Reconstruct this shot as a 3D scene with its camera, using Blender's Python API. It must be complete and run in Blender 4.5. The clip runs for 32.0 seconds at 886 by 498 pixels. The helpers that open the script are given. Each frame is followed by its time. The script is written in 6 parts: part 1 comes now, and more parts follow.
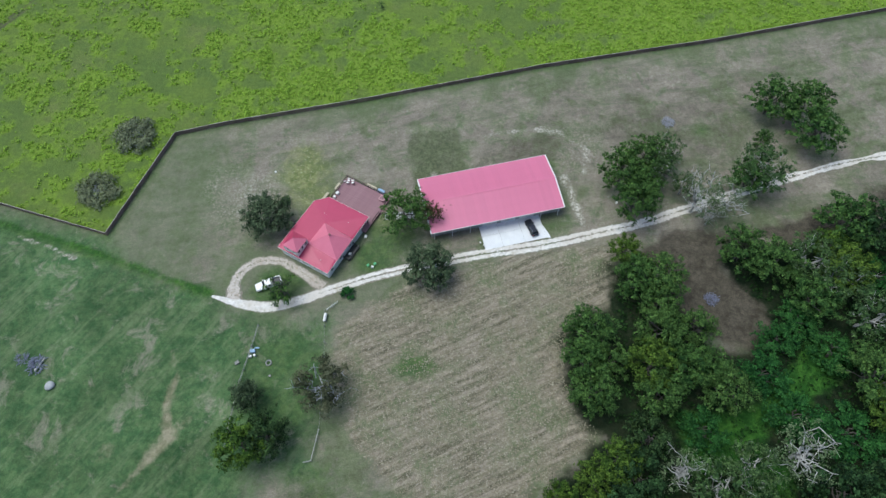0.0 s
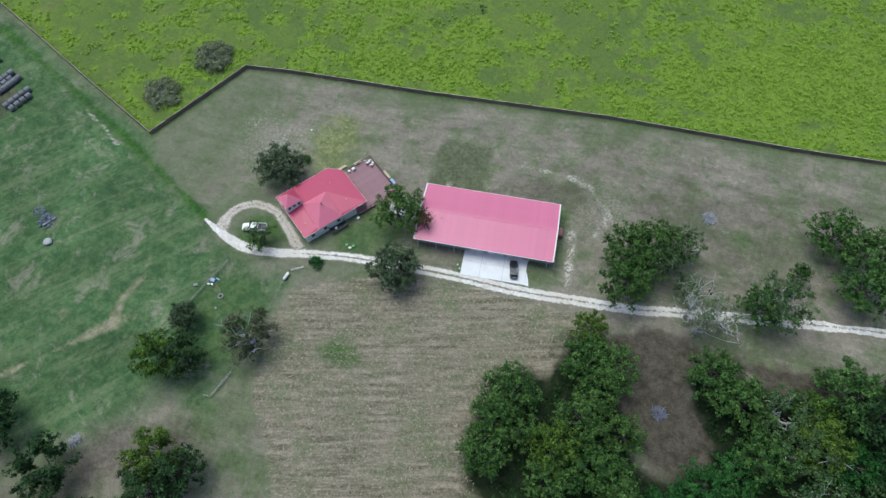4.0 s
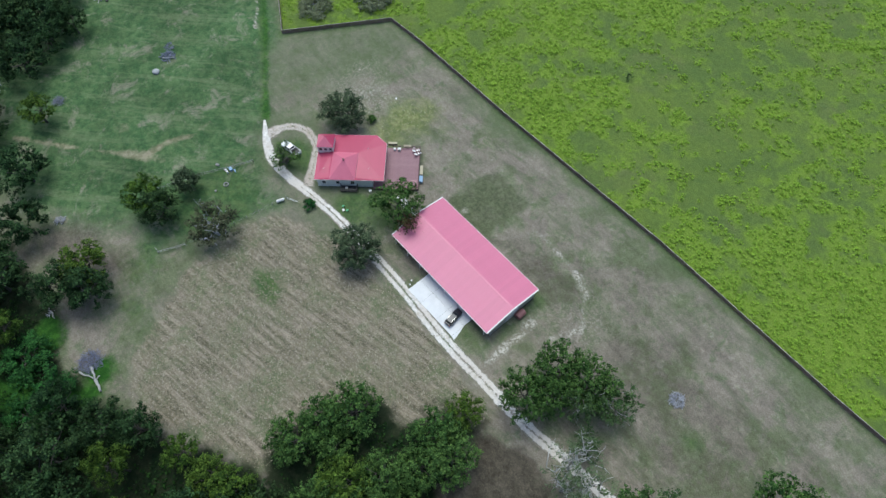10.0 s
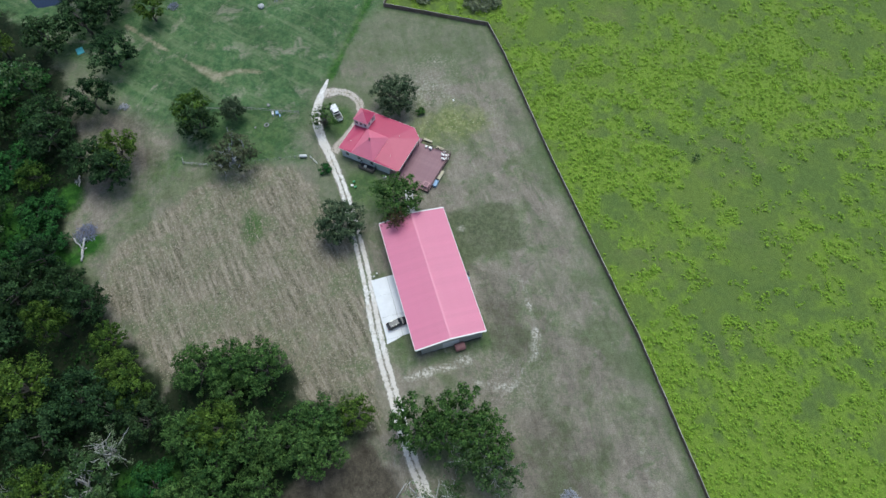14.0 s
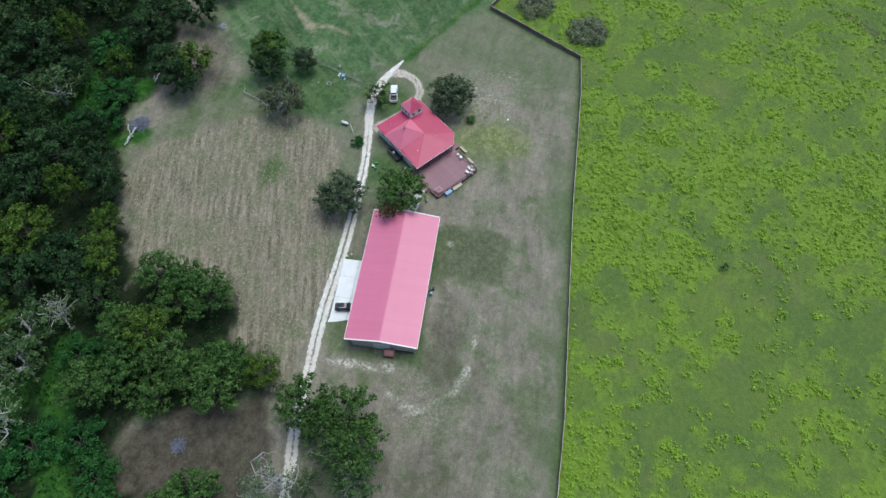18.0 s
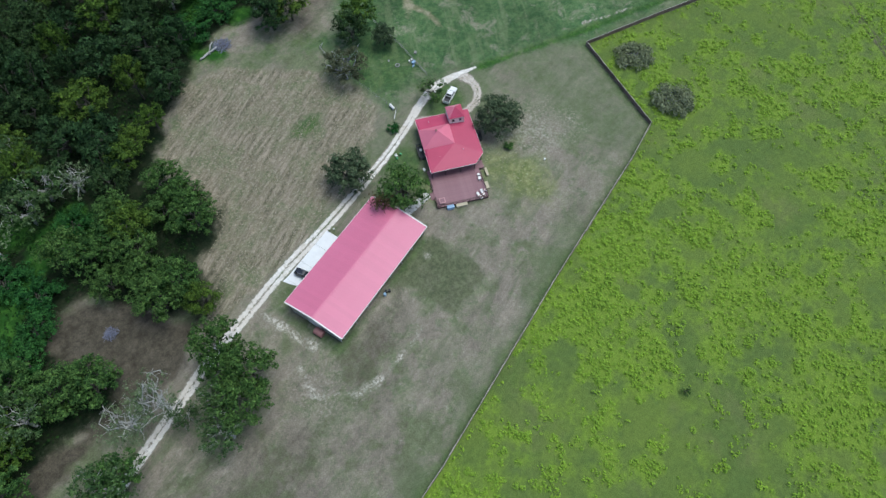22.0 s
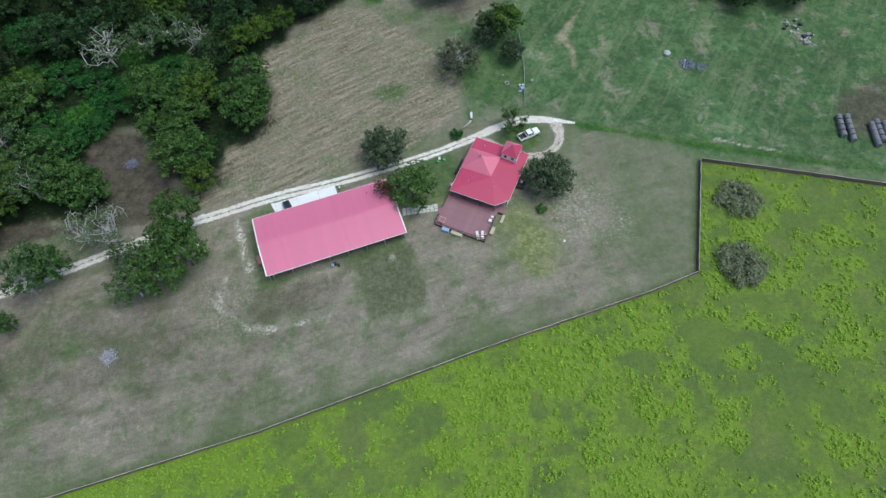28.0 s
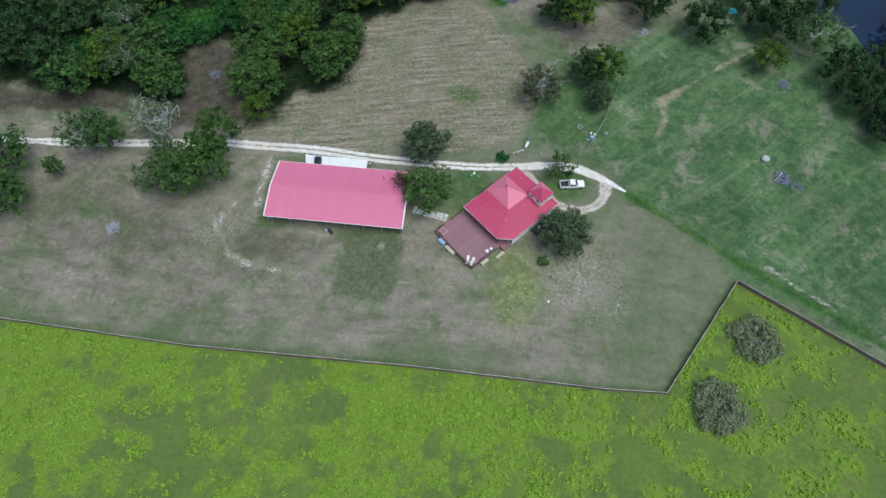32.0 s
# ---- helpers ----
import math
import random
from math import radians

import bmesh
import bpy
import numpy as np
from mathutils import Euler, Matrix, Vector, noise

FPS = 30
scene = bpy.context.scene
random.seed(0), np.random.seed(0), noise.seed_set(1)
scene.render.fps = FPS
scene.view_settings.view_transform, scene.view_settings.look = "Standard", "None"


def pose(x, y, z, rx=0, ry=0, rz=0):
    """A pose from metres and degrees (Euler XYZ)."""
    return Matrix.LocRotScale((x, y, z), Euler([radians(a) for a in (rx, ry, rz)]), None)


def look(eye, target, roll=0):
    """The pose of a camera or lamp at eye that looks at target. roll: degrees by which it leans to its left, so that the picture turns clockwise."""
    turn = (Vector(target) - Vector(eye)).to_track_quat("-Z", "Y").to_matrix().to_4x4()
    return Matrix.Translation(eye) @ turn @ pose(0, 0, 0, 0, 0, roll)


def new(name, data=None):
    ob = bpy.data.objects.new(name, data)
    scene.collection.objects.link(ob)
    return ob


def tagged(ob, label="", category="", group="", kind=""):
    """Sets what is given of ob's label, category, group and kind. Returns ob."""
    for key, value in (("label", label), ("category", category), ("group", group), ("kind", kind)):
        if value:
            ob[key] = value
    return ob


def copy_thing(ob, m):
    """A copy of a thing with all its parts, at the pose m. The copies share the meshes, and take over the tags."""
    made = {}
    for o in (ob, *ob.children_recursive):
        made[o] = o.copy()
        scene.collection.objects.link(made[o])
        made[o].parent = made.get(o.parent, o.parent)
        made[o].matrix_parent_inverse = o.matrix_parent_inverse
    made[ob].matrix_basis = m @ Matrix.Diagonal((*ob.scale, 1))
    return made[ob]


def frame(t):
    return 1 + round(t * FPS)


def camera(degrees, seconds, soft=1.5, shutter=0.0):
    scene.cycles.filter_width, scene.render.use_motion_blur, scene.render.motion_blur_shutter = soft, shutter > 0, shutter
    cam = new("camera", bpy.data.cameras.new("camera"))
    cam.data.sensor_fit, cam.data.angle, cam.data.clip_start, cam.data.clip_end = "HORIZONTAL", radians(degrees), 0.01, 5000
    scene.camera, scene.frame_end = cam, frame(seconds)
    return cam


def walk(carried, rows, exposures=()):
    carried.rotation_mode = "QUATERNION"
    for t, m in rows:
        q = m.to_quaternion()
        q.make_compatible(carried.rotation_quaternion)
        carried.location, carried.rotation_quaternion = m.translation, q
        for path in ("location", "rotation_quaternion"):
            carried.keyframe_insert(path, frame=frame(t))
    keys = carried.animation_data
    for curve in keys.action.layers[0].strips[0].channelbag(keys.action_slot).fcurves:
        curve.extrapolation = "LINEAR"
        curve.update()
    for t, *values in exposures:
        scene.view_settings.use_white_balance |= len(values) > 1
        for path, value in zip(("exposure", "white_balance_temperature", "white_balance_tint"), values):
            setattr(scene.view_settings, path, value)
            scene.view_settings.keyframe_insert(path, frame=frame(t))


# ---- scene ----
cam = camera(71.07, 32.0, 1.45)
ROWS = [
    (0, 1.23, 1.80, 128.87, 28.36, 0.50, 1.09),
    (1, 9.11, 3.22, 129.29, 28.29, 0.36, 7.14),
    (2, 17.44, 5.31, 129.23, 28.39, 0.37, 13.14),
    (3, 25.42, 8.75, 129.32, 28.29, 0.41, 19.14),
    (4, 33.00, 13.07, 129.42, 28.19, 0.44, 25.23),
    (5, 40.26, 17.82, 129.30, 28.29, 0.47, 31.50),
    (6, 46.85, 23.38, 129.25, 28.35, 0.48, 37.81),
    (7, 52.73, 29.68, 129.26, 28.39, 0.47, 44.16),
    (8, 57.64, 36.45, 129.44, 28.33, 0.37, 50.31),
    (9, 61.79, 43.77, 129.60, 28.27, 0.28, 56.44),
    (10, 65.45, 51.84, 129.40, 28.31, 0.28, 62.92),
    (11, 68.29, 60.25, 129.12, 28.36, 0.31, 69.37),
    (12, 70.13, 68.77, 128.97, 28.36, 0.37, 75.22),
    (13, 71.07, 77.43, 128.75, 28.39, 0.45, 81.04),
    (14, 71.01, 86.70, 128.48, 28.43, 0.76, 87.52),
    (14.5, 70.61, 91.31, 128.34, 28.45, 0.91, 90.76),
    (15, 70.01, 95.66, 128.25, 28.47, 0.96, 93.86),
    (16, 68.06, 104.21, 128.08, 28.50, 1.04, 100.06),
    (17, 65.16, 112.46, 127.92, 28.53, 1.10, 106.26),
    (18, 61.04, 119.82, 127.97, 28.37, 0.99, 112.30),
    (19, 56.06, 126.68, 128.05, 28.19, 0.86, 118.32),
    (20, 50.59, 133.33, 128.17, 28.12, 0.75, 124.59),
    (21, 44.45, 139.32, 128.30, 28.05, 0.63, 130.83),
    (22, 37.89, 144.79, 127.83, 28.16, 0.67, 136.85),
    (23, 30.85, 149.48, 127.34, 28.29, 0.71, 142.84),
    (24, 23.44, 153.48, 126.88, 28.44, 0.65, 148.96),
    (25, 15.73, 156.64, 126.39, 28.61, 0.61, 155.11),
    (26, 7.35, 158.68, 126.28, 28.59, 0.60, 161.32),
    (27, -1.23, 159.87, 126.15, 28.58, 0.61, 167.62),
    (28, -9.98, 160.19, 126.04, 28.59, 0.62, 174.06),
    (29, -18.44, 159.36, 125.98, 28.55, 0.60, 180.62),
    (30, -26.87, 157.57, 126.01, 28.46, 0.59, 187.30),
    (31, -35.15, 155.23, 125.90, 28.48, 0.58, 194.00),
    (32, -42.72, 151.56, 125.93, 28.36, 0.64, 200.49),
]
walk(cam, [(t, pose(x, y, z, rx, ry, rz)) for t, x, y, z, rx, ry, rz in ROWS])

# ---- daylight: a soft, overcast sky ----
world = bpy.data.worlds.new("overcast_sky")
scene.world = world
world.use_nodes = True
wn = world.node_tree.nodes
sky = wn.new("ShaderNodeTexSky")
sky.sky_type, sky.sun_disc = "NISHITA", False
sky.sun_elevation, sky.sun_rotation = radians(70), radians(-74)
sky.air_density, sky.dust_density, sky.ozone_density = 1.0, 1.2, 1.5
world.node_tree.links.new(sky.outputs[0], wn["Background"].inputs[0])
wn["Background"].inputs[1].default_value = 0.082
sun_data = bpy.data.lights.new("sun", "SUN")
sun_data.energy, sun_data.angle, sun_data.color = 1.4, radians(42), (0.93, 1.0, 0.97)
sun = new("sun", sun_data)
sun.matrix_world = look((-53, 15, 150), (0, 0, 0))
scene.view_settings.exposure = 0.98

# ---- materials ----
def nodes_of(name):
    m = bpy.data.materials.new(name)
    m.use_nodes = True
    nt = m.node_tree
    return m, nt, nt.nodes["Principled BSDF"]


def link(nt, a, b):
    nt.links.new(a, b)


def noise_node(nt, scale, detail=4.0, rough=0.6, vector=None, distort=0.0):
    n = nt.nodes.new("ShaderNodeTexNoise")
    n.inputs["Scale"].default_value, n.inputs["Detail"].default_value = scale, detail
    n.inputs["Roughness"].default_value, n.inputs["Distortion"].default_value = rough, distort
    if vector is not None:
        link(nt, vector, n.inputs["Vector"])
    return n.outputs["Fac"]


def ramp(nt, fac, lo, hi):
    r = nt.nodes.new("ShaderNodeMapRange")
    r.inputs["From Min"].default_value, r.inputs["From Max"].default_value = lo, hi
    r.interpolation_type = "SMOOTHSTEP"
    link(nt, fac, r.inputs["Value"])
    return r.outputs["Result"]


def calc(nt, op, a, b):
    n = nt.nodes.new("ShaderNodeMath")
    n.operation, n.use_clamp = op, False
    for i, v in enumerate((a, b)):
        if isinstance(v, (int, float)):
            n.inputs[i].default_value = v
        else:
            link(nt, v, n.inputs[i])
    return n.outputs[0]


def blend(nt, fac, a, b, kind="MIX"):
    n = nt.nodes.new("ShaderNodeMix")
    n.data_type, n.blend_type, n.clamp_factor = "RGBA", kind, True
    if isinstance(fac, (int, float)):
        n.inputs[0].default_value = fac
    else:
        link(nt, fac, n.inputs[0])
    for i, v in ((6, a), (7, b)):
        if isinstance(v, tuple):
            n.inputs[i].default_value = (*v, 1)
        else:
            link(nt, v, n.inputs[i])
    return n.outputs[2]


def coords(nt, kind="Object"):
    return nt.nodes.new("ShaderNodeTexCoord").outputs[kind]


def bump(nt, bsdf, height, strength=0.4, distance=0.03):
    b = nt.nodes.new("ShaderNodeBump")
    b.inputs["Strength"].default_value, b.inputs["Distance"].default_value = strength, distance
    link(nt, height, b.inputs["Height"])
    link(nt, b.outputs[0], bsdf.inputs["Normal"])


def surface(name, base, other, rough=0.7, scale=2.0, fine=20.0, metal=0.0, relief=0.3, depth=0.01, spread=0.5, spec=0.5, each=0.0):
    """A weathered surface: two colours mixed by coarse and fine noise, with fine relief; each: how far alike pieces differ."""
    m, nt, bsdf = nodes_of(name)
    v = coords(nt)
    big, small = noise_node(nt, scale, 5, 0.65, v), noise_node(nt, fine, 3, 0.6, v)
    fac = calc(nt, "ADD", calc(nt, "MULTIPLY", ramp(nt, big, 0.5 - spread / 2, 0.5 + spread / 2), 0.7), calc(nt, "MULTIPLY", small, 0.3))
    col = blend(nt, fac, base, other)
    if each:
        info = nt.nodes.new("ShaderNodeObjectInfo").outputs["Random"]
        tone = nt.nodes.new("ShaderNodeHueSaturation")
        link(nt, col, tone.inputs["Color"])
        link(nt, calc(nt, "ADD", calc(nt, "MULTIPLY", info, each), 1 - each / 2), tone.inputs["Value"])
        col = tone.outputs[0]
    link(nt, col, bsdf.inputs["Base Color"])
    link(nt, calc(nt, "ADD", calc(nt, "MULTIPLY", small, 0.2), rough - 0.1), bsdf.inputs["Roughness"])
    bsdf.inputs["Metallic"].default_value = metal
    bsdf.inputs["Specular IOR Level"].default_value = spec
    bump(nt, bsdf, small, relief, depth)
    return m


def foliage(name, dark, light, tint, pale=0.0, spec=0.06):
    """Leaves: colour differs from leaf to leaf, from clump to clump and from tree to tree."""
    m, nt, bsdf = nodes_of(name)
    island = nt.nodes.new("ShaderNodeNewGeometry").outputs["Random Per Island"]
    v = coords(nt)
    fac = calc(nt, "ADD", calc(nt, "MULTIPLY", island, 0.45), calc(nt, "MULTIPLY", ramp(nt, noise_node(nt, 0.55, 4, 0.7, v), 0.36, 0.64), 0.55))
    col = blend(nt, calc(nt, "POWER", fac, 1.9), dark, light)
    info = nt.nodes.new("ShaderNodeObjectInfo").outputs["Random"]
    col = blend(nt, calc(nt, "MULTIPLY", info, 0.55), col, blend(nt, island, dark, tint))
    if pale:
        col = blend(nt, ramp(nt, noise_node(nt, 0.9, 2, 0.5, v), 0.62 - pale * 0.3, 0.75), col, (0.24, 0.27, 0.21))
    link(nt, col, bsdf.inputs["Base Color"])
    bsdf.inputs["Roughness"].default_value = 0.62
    bsdf.inputs["Specular IOR Level"].default_value = spec
    back = nt.nodes.new("ShaderNodeBsdfTranslucent")
    link(nt, col, back.inputs["Color"])
    mix = nt.nodes.new("ShaderNodeMixShader")
    mix.inputs[0].default_value = 0.12
    link(nt, bsdf.outputs[0], mix.inputs[1])
    link(nt, back.outputs[0], mix.inputs[2])
    link(nt, mix.outputs[0], nt.nodes["Material Output"].inputs[0])
    return m


LEAF_OAK = foliage("oak_leaves", (0.013, 0.047, 0.014), (0.14, 0.272, 0.068), (0.15, 0.25, 0.066))
LEAF_YELLOW = foliage("yellowish_leaves", (0.015, 0.045, 0.01), (0.15, 0.26, 0.042), (0.165, 0.25, 0.042))
# dark end near black: shade between the crowns goes into the leaf colour
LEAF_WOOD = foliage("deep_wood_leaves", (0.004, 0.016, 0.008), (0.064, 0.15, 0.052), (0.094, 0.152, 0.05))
LEAF_BRIGHT = foliage("vine_leaves", (0.005, 0.034, 0.011), (0.055, 0.21, 0.048), (0.075, 0.2, 0.045))
LEAF_PALE = foliage("lichened_leaves", (0.018, 0.05, 0.018), (0.128, 0.226, 0.074), (0.14, 0.215, 0.082), 0.1)
LEAF_LICHEN = foliage("lichen_grey_leaves", (0.07, 0.11, 0.05), (0.24, 0.32, 0.17), (0.2, 0.27, 0.14))
LEAF_BUSH = foliage("dry_bramble_leaves", (0.12, 0.145, 0.085), (0.3, 0.34, 0.2), (0.25, 0.29, 0.12))
LEAF_WEED = foliage("pasture_weeds", (0.158, 0.28, 0.036), (0.27, 0.43, 0.044), (0.245, 0.39, 0.042), 0.0, 0.1)
# darkened to carry the shade under the crowns
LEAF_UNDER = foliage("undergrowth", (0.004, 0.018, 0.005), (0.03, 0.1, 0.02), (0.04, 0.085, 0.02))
LEAF_GREY = foliage("grey_green_leaves", (0.026, 0.048, 0.025), (0.15, 0.21, 0.11), (0.16, 0.185, 0.11))
LEAF_DULL = foliage("dull_olive_leaves", (0.036, 0.05, 0.026), (0.18, 0.2, 0.115), (0.19, 0.165, 0.1))
LEAF_BRONZE = foliage("bronze_leaves", (0.05, 0.035, 0.02), (0.13, 0.085, 0.05), (0.12, 0.09, 0.04))
STRAW_BITS = foliage("cut_straw", (0.17, 0.155, 0.1), (0.4, 0.365, 0.28), (0.32, 0.285, 0.2))
BARK = surface("bark", (0.045, 0.042, 0.035), (0.105, 0.098, 0.084), 0.9, 1.5, 12, relief=0.8, depth=0.04)
BARK_DEAD = surface("dead_white_wood", (0.36, 0.36, 0.34), (0.58, 0.57, 0.54), 0.85, 1.2, 12, relief=0.5, depth=0.03)
BARK_PALE = surface("bleached_wood", (0.26, 0.26, 0.245), (0.5, 0.49, 0.475), 0.85, 1.2, 12, relief=0.6, depth=0.03)
ROOF_BARN = surface("pink_red_roof_sheet", (0.6, 0.165, 0.265), (0.55, 0.14, 0.23), 0.42, 0.25, 6, relief=0.05, depth=0.004, spec=0.6, each=0.06)
ROOF_HOUSE = surface("red_roof_sheet", (0.45, 0.05, 0.112), (0.395, 0.042, 0.095), 0.45, 0.4, 6, relief=0.05, depth=0.004, spec=0.5)
ROOF_PYRAMID = surface("faded_and_lit_red_roof_sheet", (0.66, 0.18, 0.25), (0.6, 0.15, 0.22), 0.42, 0.5, 6, relief=0.05, depth=0.004, spec=0.6)
WHITE = surface("white_paint", (0.78, 0.77, 0.74), (0.66, 0.65, 0.62), 0.5, 1.2, 25, relief=0.1)
SIDING = surface("pale_grey_siding", (0.7, 0.71, 0.7), (0.6, 0.61, 0.6), 0.65, 0.8, 25, relief=0.2)
STEEL_WALL = surface("grey_steel_wall", (0.46, 0.46, 0.45), (0.36, 0.36, 0.35), 0.5, 0.8, 18, metal=0.2, relief=0.2)
CONCRETE = surface("pale_concrete", (0.74, 0.75, 0.75), (0.62, 0.63, 0.63), 0.85, 0.5, 14, relief=0.3, each=0.05)
PAVER = surface("grey_paver", (0.42, 0.42, 0.4), (0.6, 0.6, 0.57), 0.9, 1.0, 14, relief=0.5, each=0.25)
DECK = surface("dark_red_deck_stain", (0.225, 0.108, 0.125), (0.28, 0.15, 0.165), 0.6, 0.7, 18, relief=0.3, each=0.12)
DARK_WOOD = surface("dark_stained_wood", (0.06, 0.035, 0.032), (0.1, 0.06, 0.055), 0.7, 1.5, 20, relief=0.4)
FENCE_WOOD = surface("reddish_brown_fence_board", (0.13, 0.088, 0.078), (0.2, 0.142, 0.124), 0.8, 0.8, 9, relief=0.5, depth=0.02, each=0.4)
FENCE_TOP = surface("weathered_fence_cap", (0.28, 0.26, 0.23), (0.42, 0.39, 0.34), 0.8, 1.0, 12, relief=0.4, each=0.5)
GREY_WOOD = surface("grey_weathered_wood", (0.2, 0.2, 0.19), (0.33, 0.33, 0.31), 0.9, 1.0, 14, relief=0.5, each=0.3)
STICKS = surface("grey_dead_branches", (0.24, 0.25, 0.29), (0.48, 0.5, 0.54), 0.9, 1.0, 14, relief=0.5)
STICKS_BLUE = surface("blue_grey_dead_twigs", (0.13, 0.14, 0.2), (0.27, 0.29, 0.38), 0.9, 1.0, 14, relief=0.5)
BALE = surface("grey_wrapped_hay", (0.1, 0.103, 0.118), (0.2, 0.204, 0.218), 0.75, 1.2, 14, relief=0.7, depth=0.04, each=0.25)
RUSTY = surface("rusty_red_cover", (0.25, 0.1, 0.095), (0.34, 0.17, 0.16), 0.8, 1.3, 10, relief=0.5, depth=0.03)
ROCK = surface("grey_rock", (0.3, 0.31, 0.31), (0.45, 0.46, 0.46), 0.9, 0.8, 6, relief=0.8, depth=0.05)
BLACK = surface("black_metal", (0.018, 0.018, 0.02), (0.035, 0.035, 0.038), 0.5, 2, 25, relief=0.1)
CAR_WHITE = surface("white_car_paint", (0.8, 0.8, 0.79), (0.74, 0.74, 0.73), 0.25, 0.6, 30, relief=0.02)
CAR_DARK = surface("dark_blue_black_car_paint", (0.018, 0.02, 0.027), (0.026, 0.028, 0.036), 0.22, 0.6, 30, relief=0.02)
RUBBER = surface("tyre_rubber", (0.02, 0.02, 0.02), (0.04, 0.04, 0.04), 0.85, 3, 30)
CHROME = surface("bright_metal", (0.6, 0.6, 0.6), (0.5, 0.5, 0.5), 0.25, 2, 20, metal=1.0, relief=0.05)
LAMP_LENS = surface("lamp_lens", (0.7, 0.7, 0.68), (0.6, 0.6, 0.58), 0.15, 2, 20, relief=0.05)
TAIL_RED = surface("red_lens", (0.35, 0.02, 0.02), (0.3, 0.02, 0.02), 0.2, 2, 20, relief=0.05)
TAN = surface("tan_cushion", (0.5, 0.44, 0.31), (0.42, 0.37, 0.26), 0.85, 1.5, 18)
BLUE = surface("pale_blue_plastic", (0.2, 0.34, 0.5), (0.3, 0.44, 0.58), 0.6, 1.5, 18)
PINKISH = surface("faded_pink_cloth", (0.5, 0.3, 0.31), (0.42, 0.22, 0.24), 0.85, 1.5, 18)
CYAN = surface("turquoise_tarp", (0.05, 0.42, 0.5), (0.09, 0.5, 0.58), 0.5, 1.5, 12)
GREEN_PLASTIC = surface("green_plastic", (0.06, 0.34, 0.14), (0.1, 0.42, 0.2), 0.5, 1.5, 14)


def glass_material():
    m, nt, bsdf = nodes_of("dark_window_glass")
    bsdf.inputs["Base Color"].default_value = (0.02, 0.025, 0.03, 1)
    bsdf.inputs["Roughness"].default_value = 0.1
    bsdf.inputs["Specular IOR Level"].default_value = 0.25
    return m


GLASS = glass_material()


def water_material():
    m, nt, bsdf = nodes_of("pond_water")
    v = coords(nt)
    link(nt, blend(nt, noise_node(nt, 0.08, 3, 0.5, v), (0.004, 0.012, 0.03), (0.008, 0.02, 0.045)), bsdf.inputs["Base Color"])
    bsdf.inputs["Roughness"].default_value = 0.06
    bump(nt, bsdf, noise_node(nt, 2.5, 3, 0.5, v), 0.15, 0.02)
    return m


WATER = water_material()


def shade(nt, col, fac, lo, hi, low=0.3, high=0.7):
    """Lightens and darkens a colour between two factors."""
    r = nt.nodes.new("ShaderNodeMapRange")
    for k, q in (("From Min", low), ("From Max", high), ("To Min", lo), ("To Max", hi)):
        r.inputs[k].default_value = q
    link(nt, fac, r.inputs["Value"])
    h = nt.nodes.new("ShaderNodeHueSaturation")
    link(nt, col, h.inputs["Color"])
    link(nt, r.outputs["Result"], h.inputs["Value"])
    return h.outputs[0]


def lawn_colour(nt, v):
    """Short dry lawn: grey-green with tan and greener patches."""
    a = blend(nt, ramp(nt, noise_node(nt, 0.06, 6, 0.65, v, 0.4), 0.42, 0.6), (0.136, 0.155, 0.088), (0.24, 0.214, 0.17))
    a = blend(nt, calc(nt, "MULTIPLY", ramp(nt, noise_node(nt, 0.11, 5, 0.7, v, 0.3), 0.48, 0.6), 0.85), a, (0.215, 0.188, 0.152))
    a = blend(nt, calc(nt, "MULTIPLY", ramp(nt, noise_node(nt, 0.2, 5, 0.7, v, 0.3), 0.5, 0.68), 0.8), a, (0.112, 0.144, 0.074))
    a = blend(nt, calc(nt, "MULTIPLY", ramp(nt, noise_node(nt, 0.4, 5, 0.75, v, 0.4), 0.55, 0.74), 0.7), a, (0.27, 0.25, 0.205))
    a = shade(nt, a, noise_node(nt, 0.8, 6, 0.8, v), 0.78, 1.22, 0.33, 0.67)
    speck = calc(nt, "MULTIPLY", ramp(nt, noise_node(nt, 2.1, 3, 0.7, v), 0.64, 0.74), ramp(nt, noise_node(nt, 0.09, 3, 0.6, v), 0.46, 0.62))
    a = blend(nt, calc(nt, "MULTIPLY", speck, 0.6), a, (0.4, 0.38, 0.31))
    return shade(nt, a, noise_node(nt, 3.2, 4, 0.75, v), 0.84, 1.16)


def attribute(nt, name):
    n = nt.nodes.new("ShaderNodeAttribute")
    n.attribute_name = name
    return n.outputs["Fac"]


def mapped(nt, v, turn, scale):
    """Turns the coordinates, then stretches them."""
    for kind, value in (("Rotation", (0, 0, radians(turn))), ("Scale", scale)):
        m = nt.nodes.new("ShaderNodeMapping")
        m.inputs[kind].default_value = value
        link(nt, v, m.inputs["Vector"])
        v = m.outputs[0]
    return v


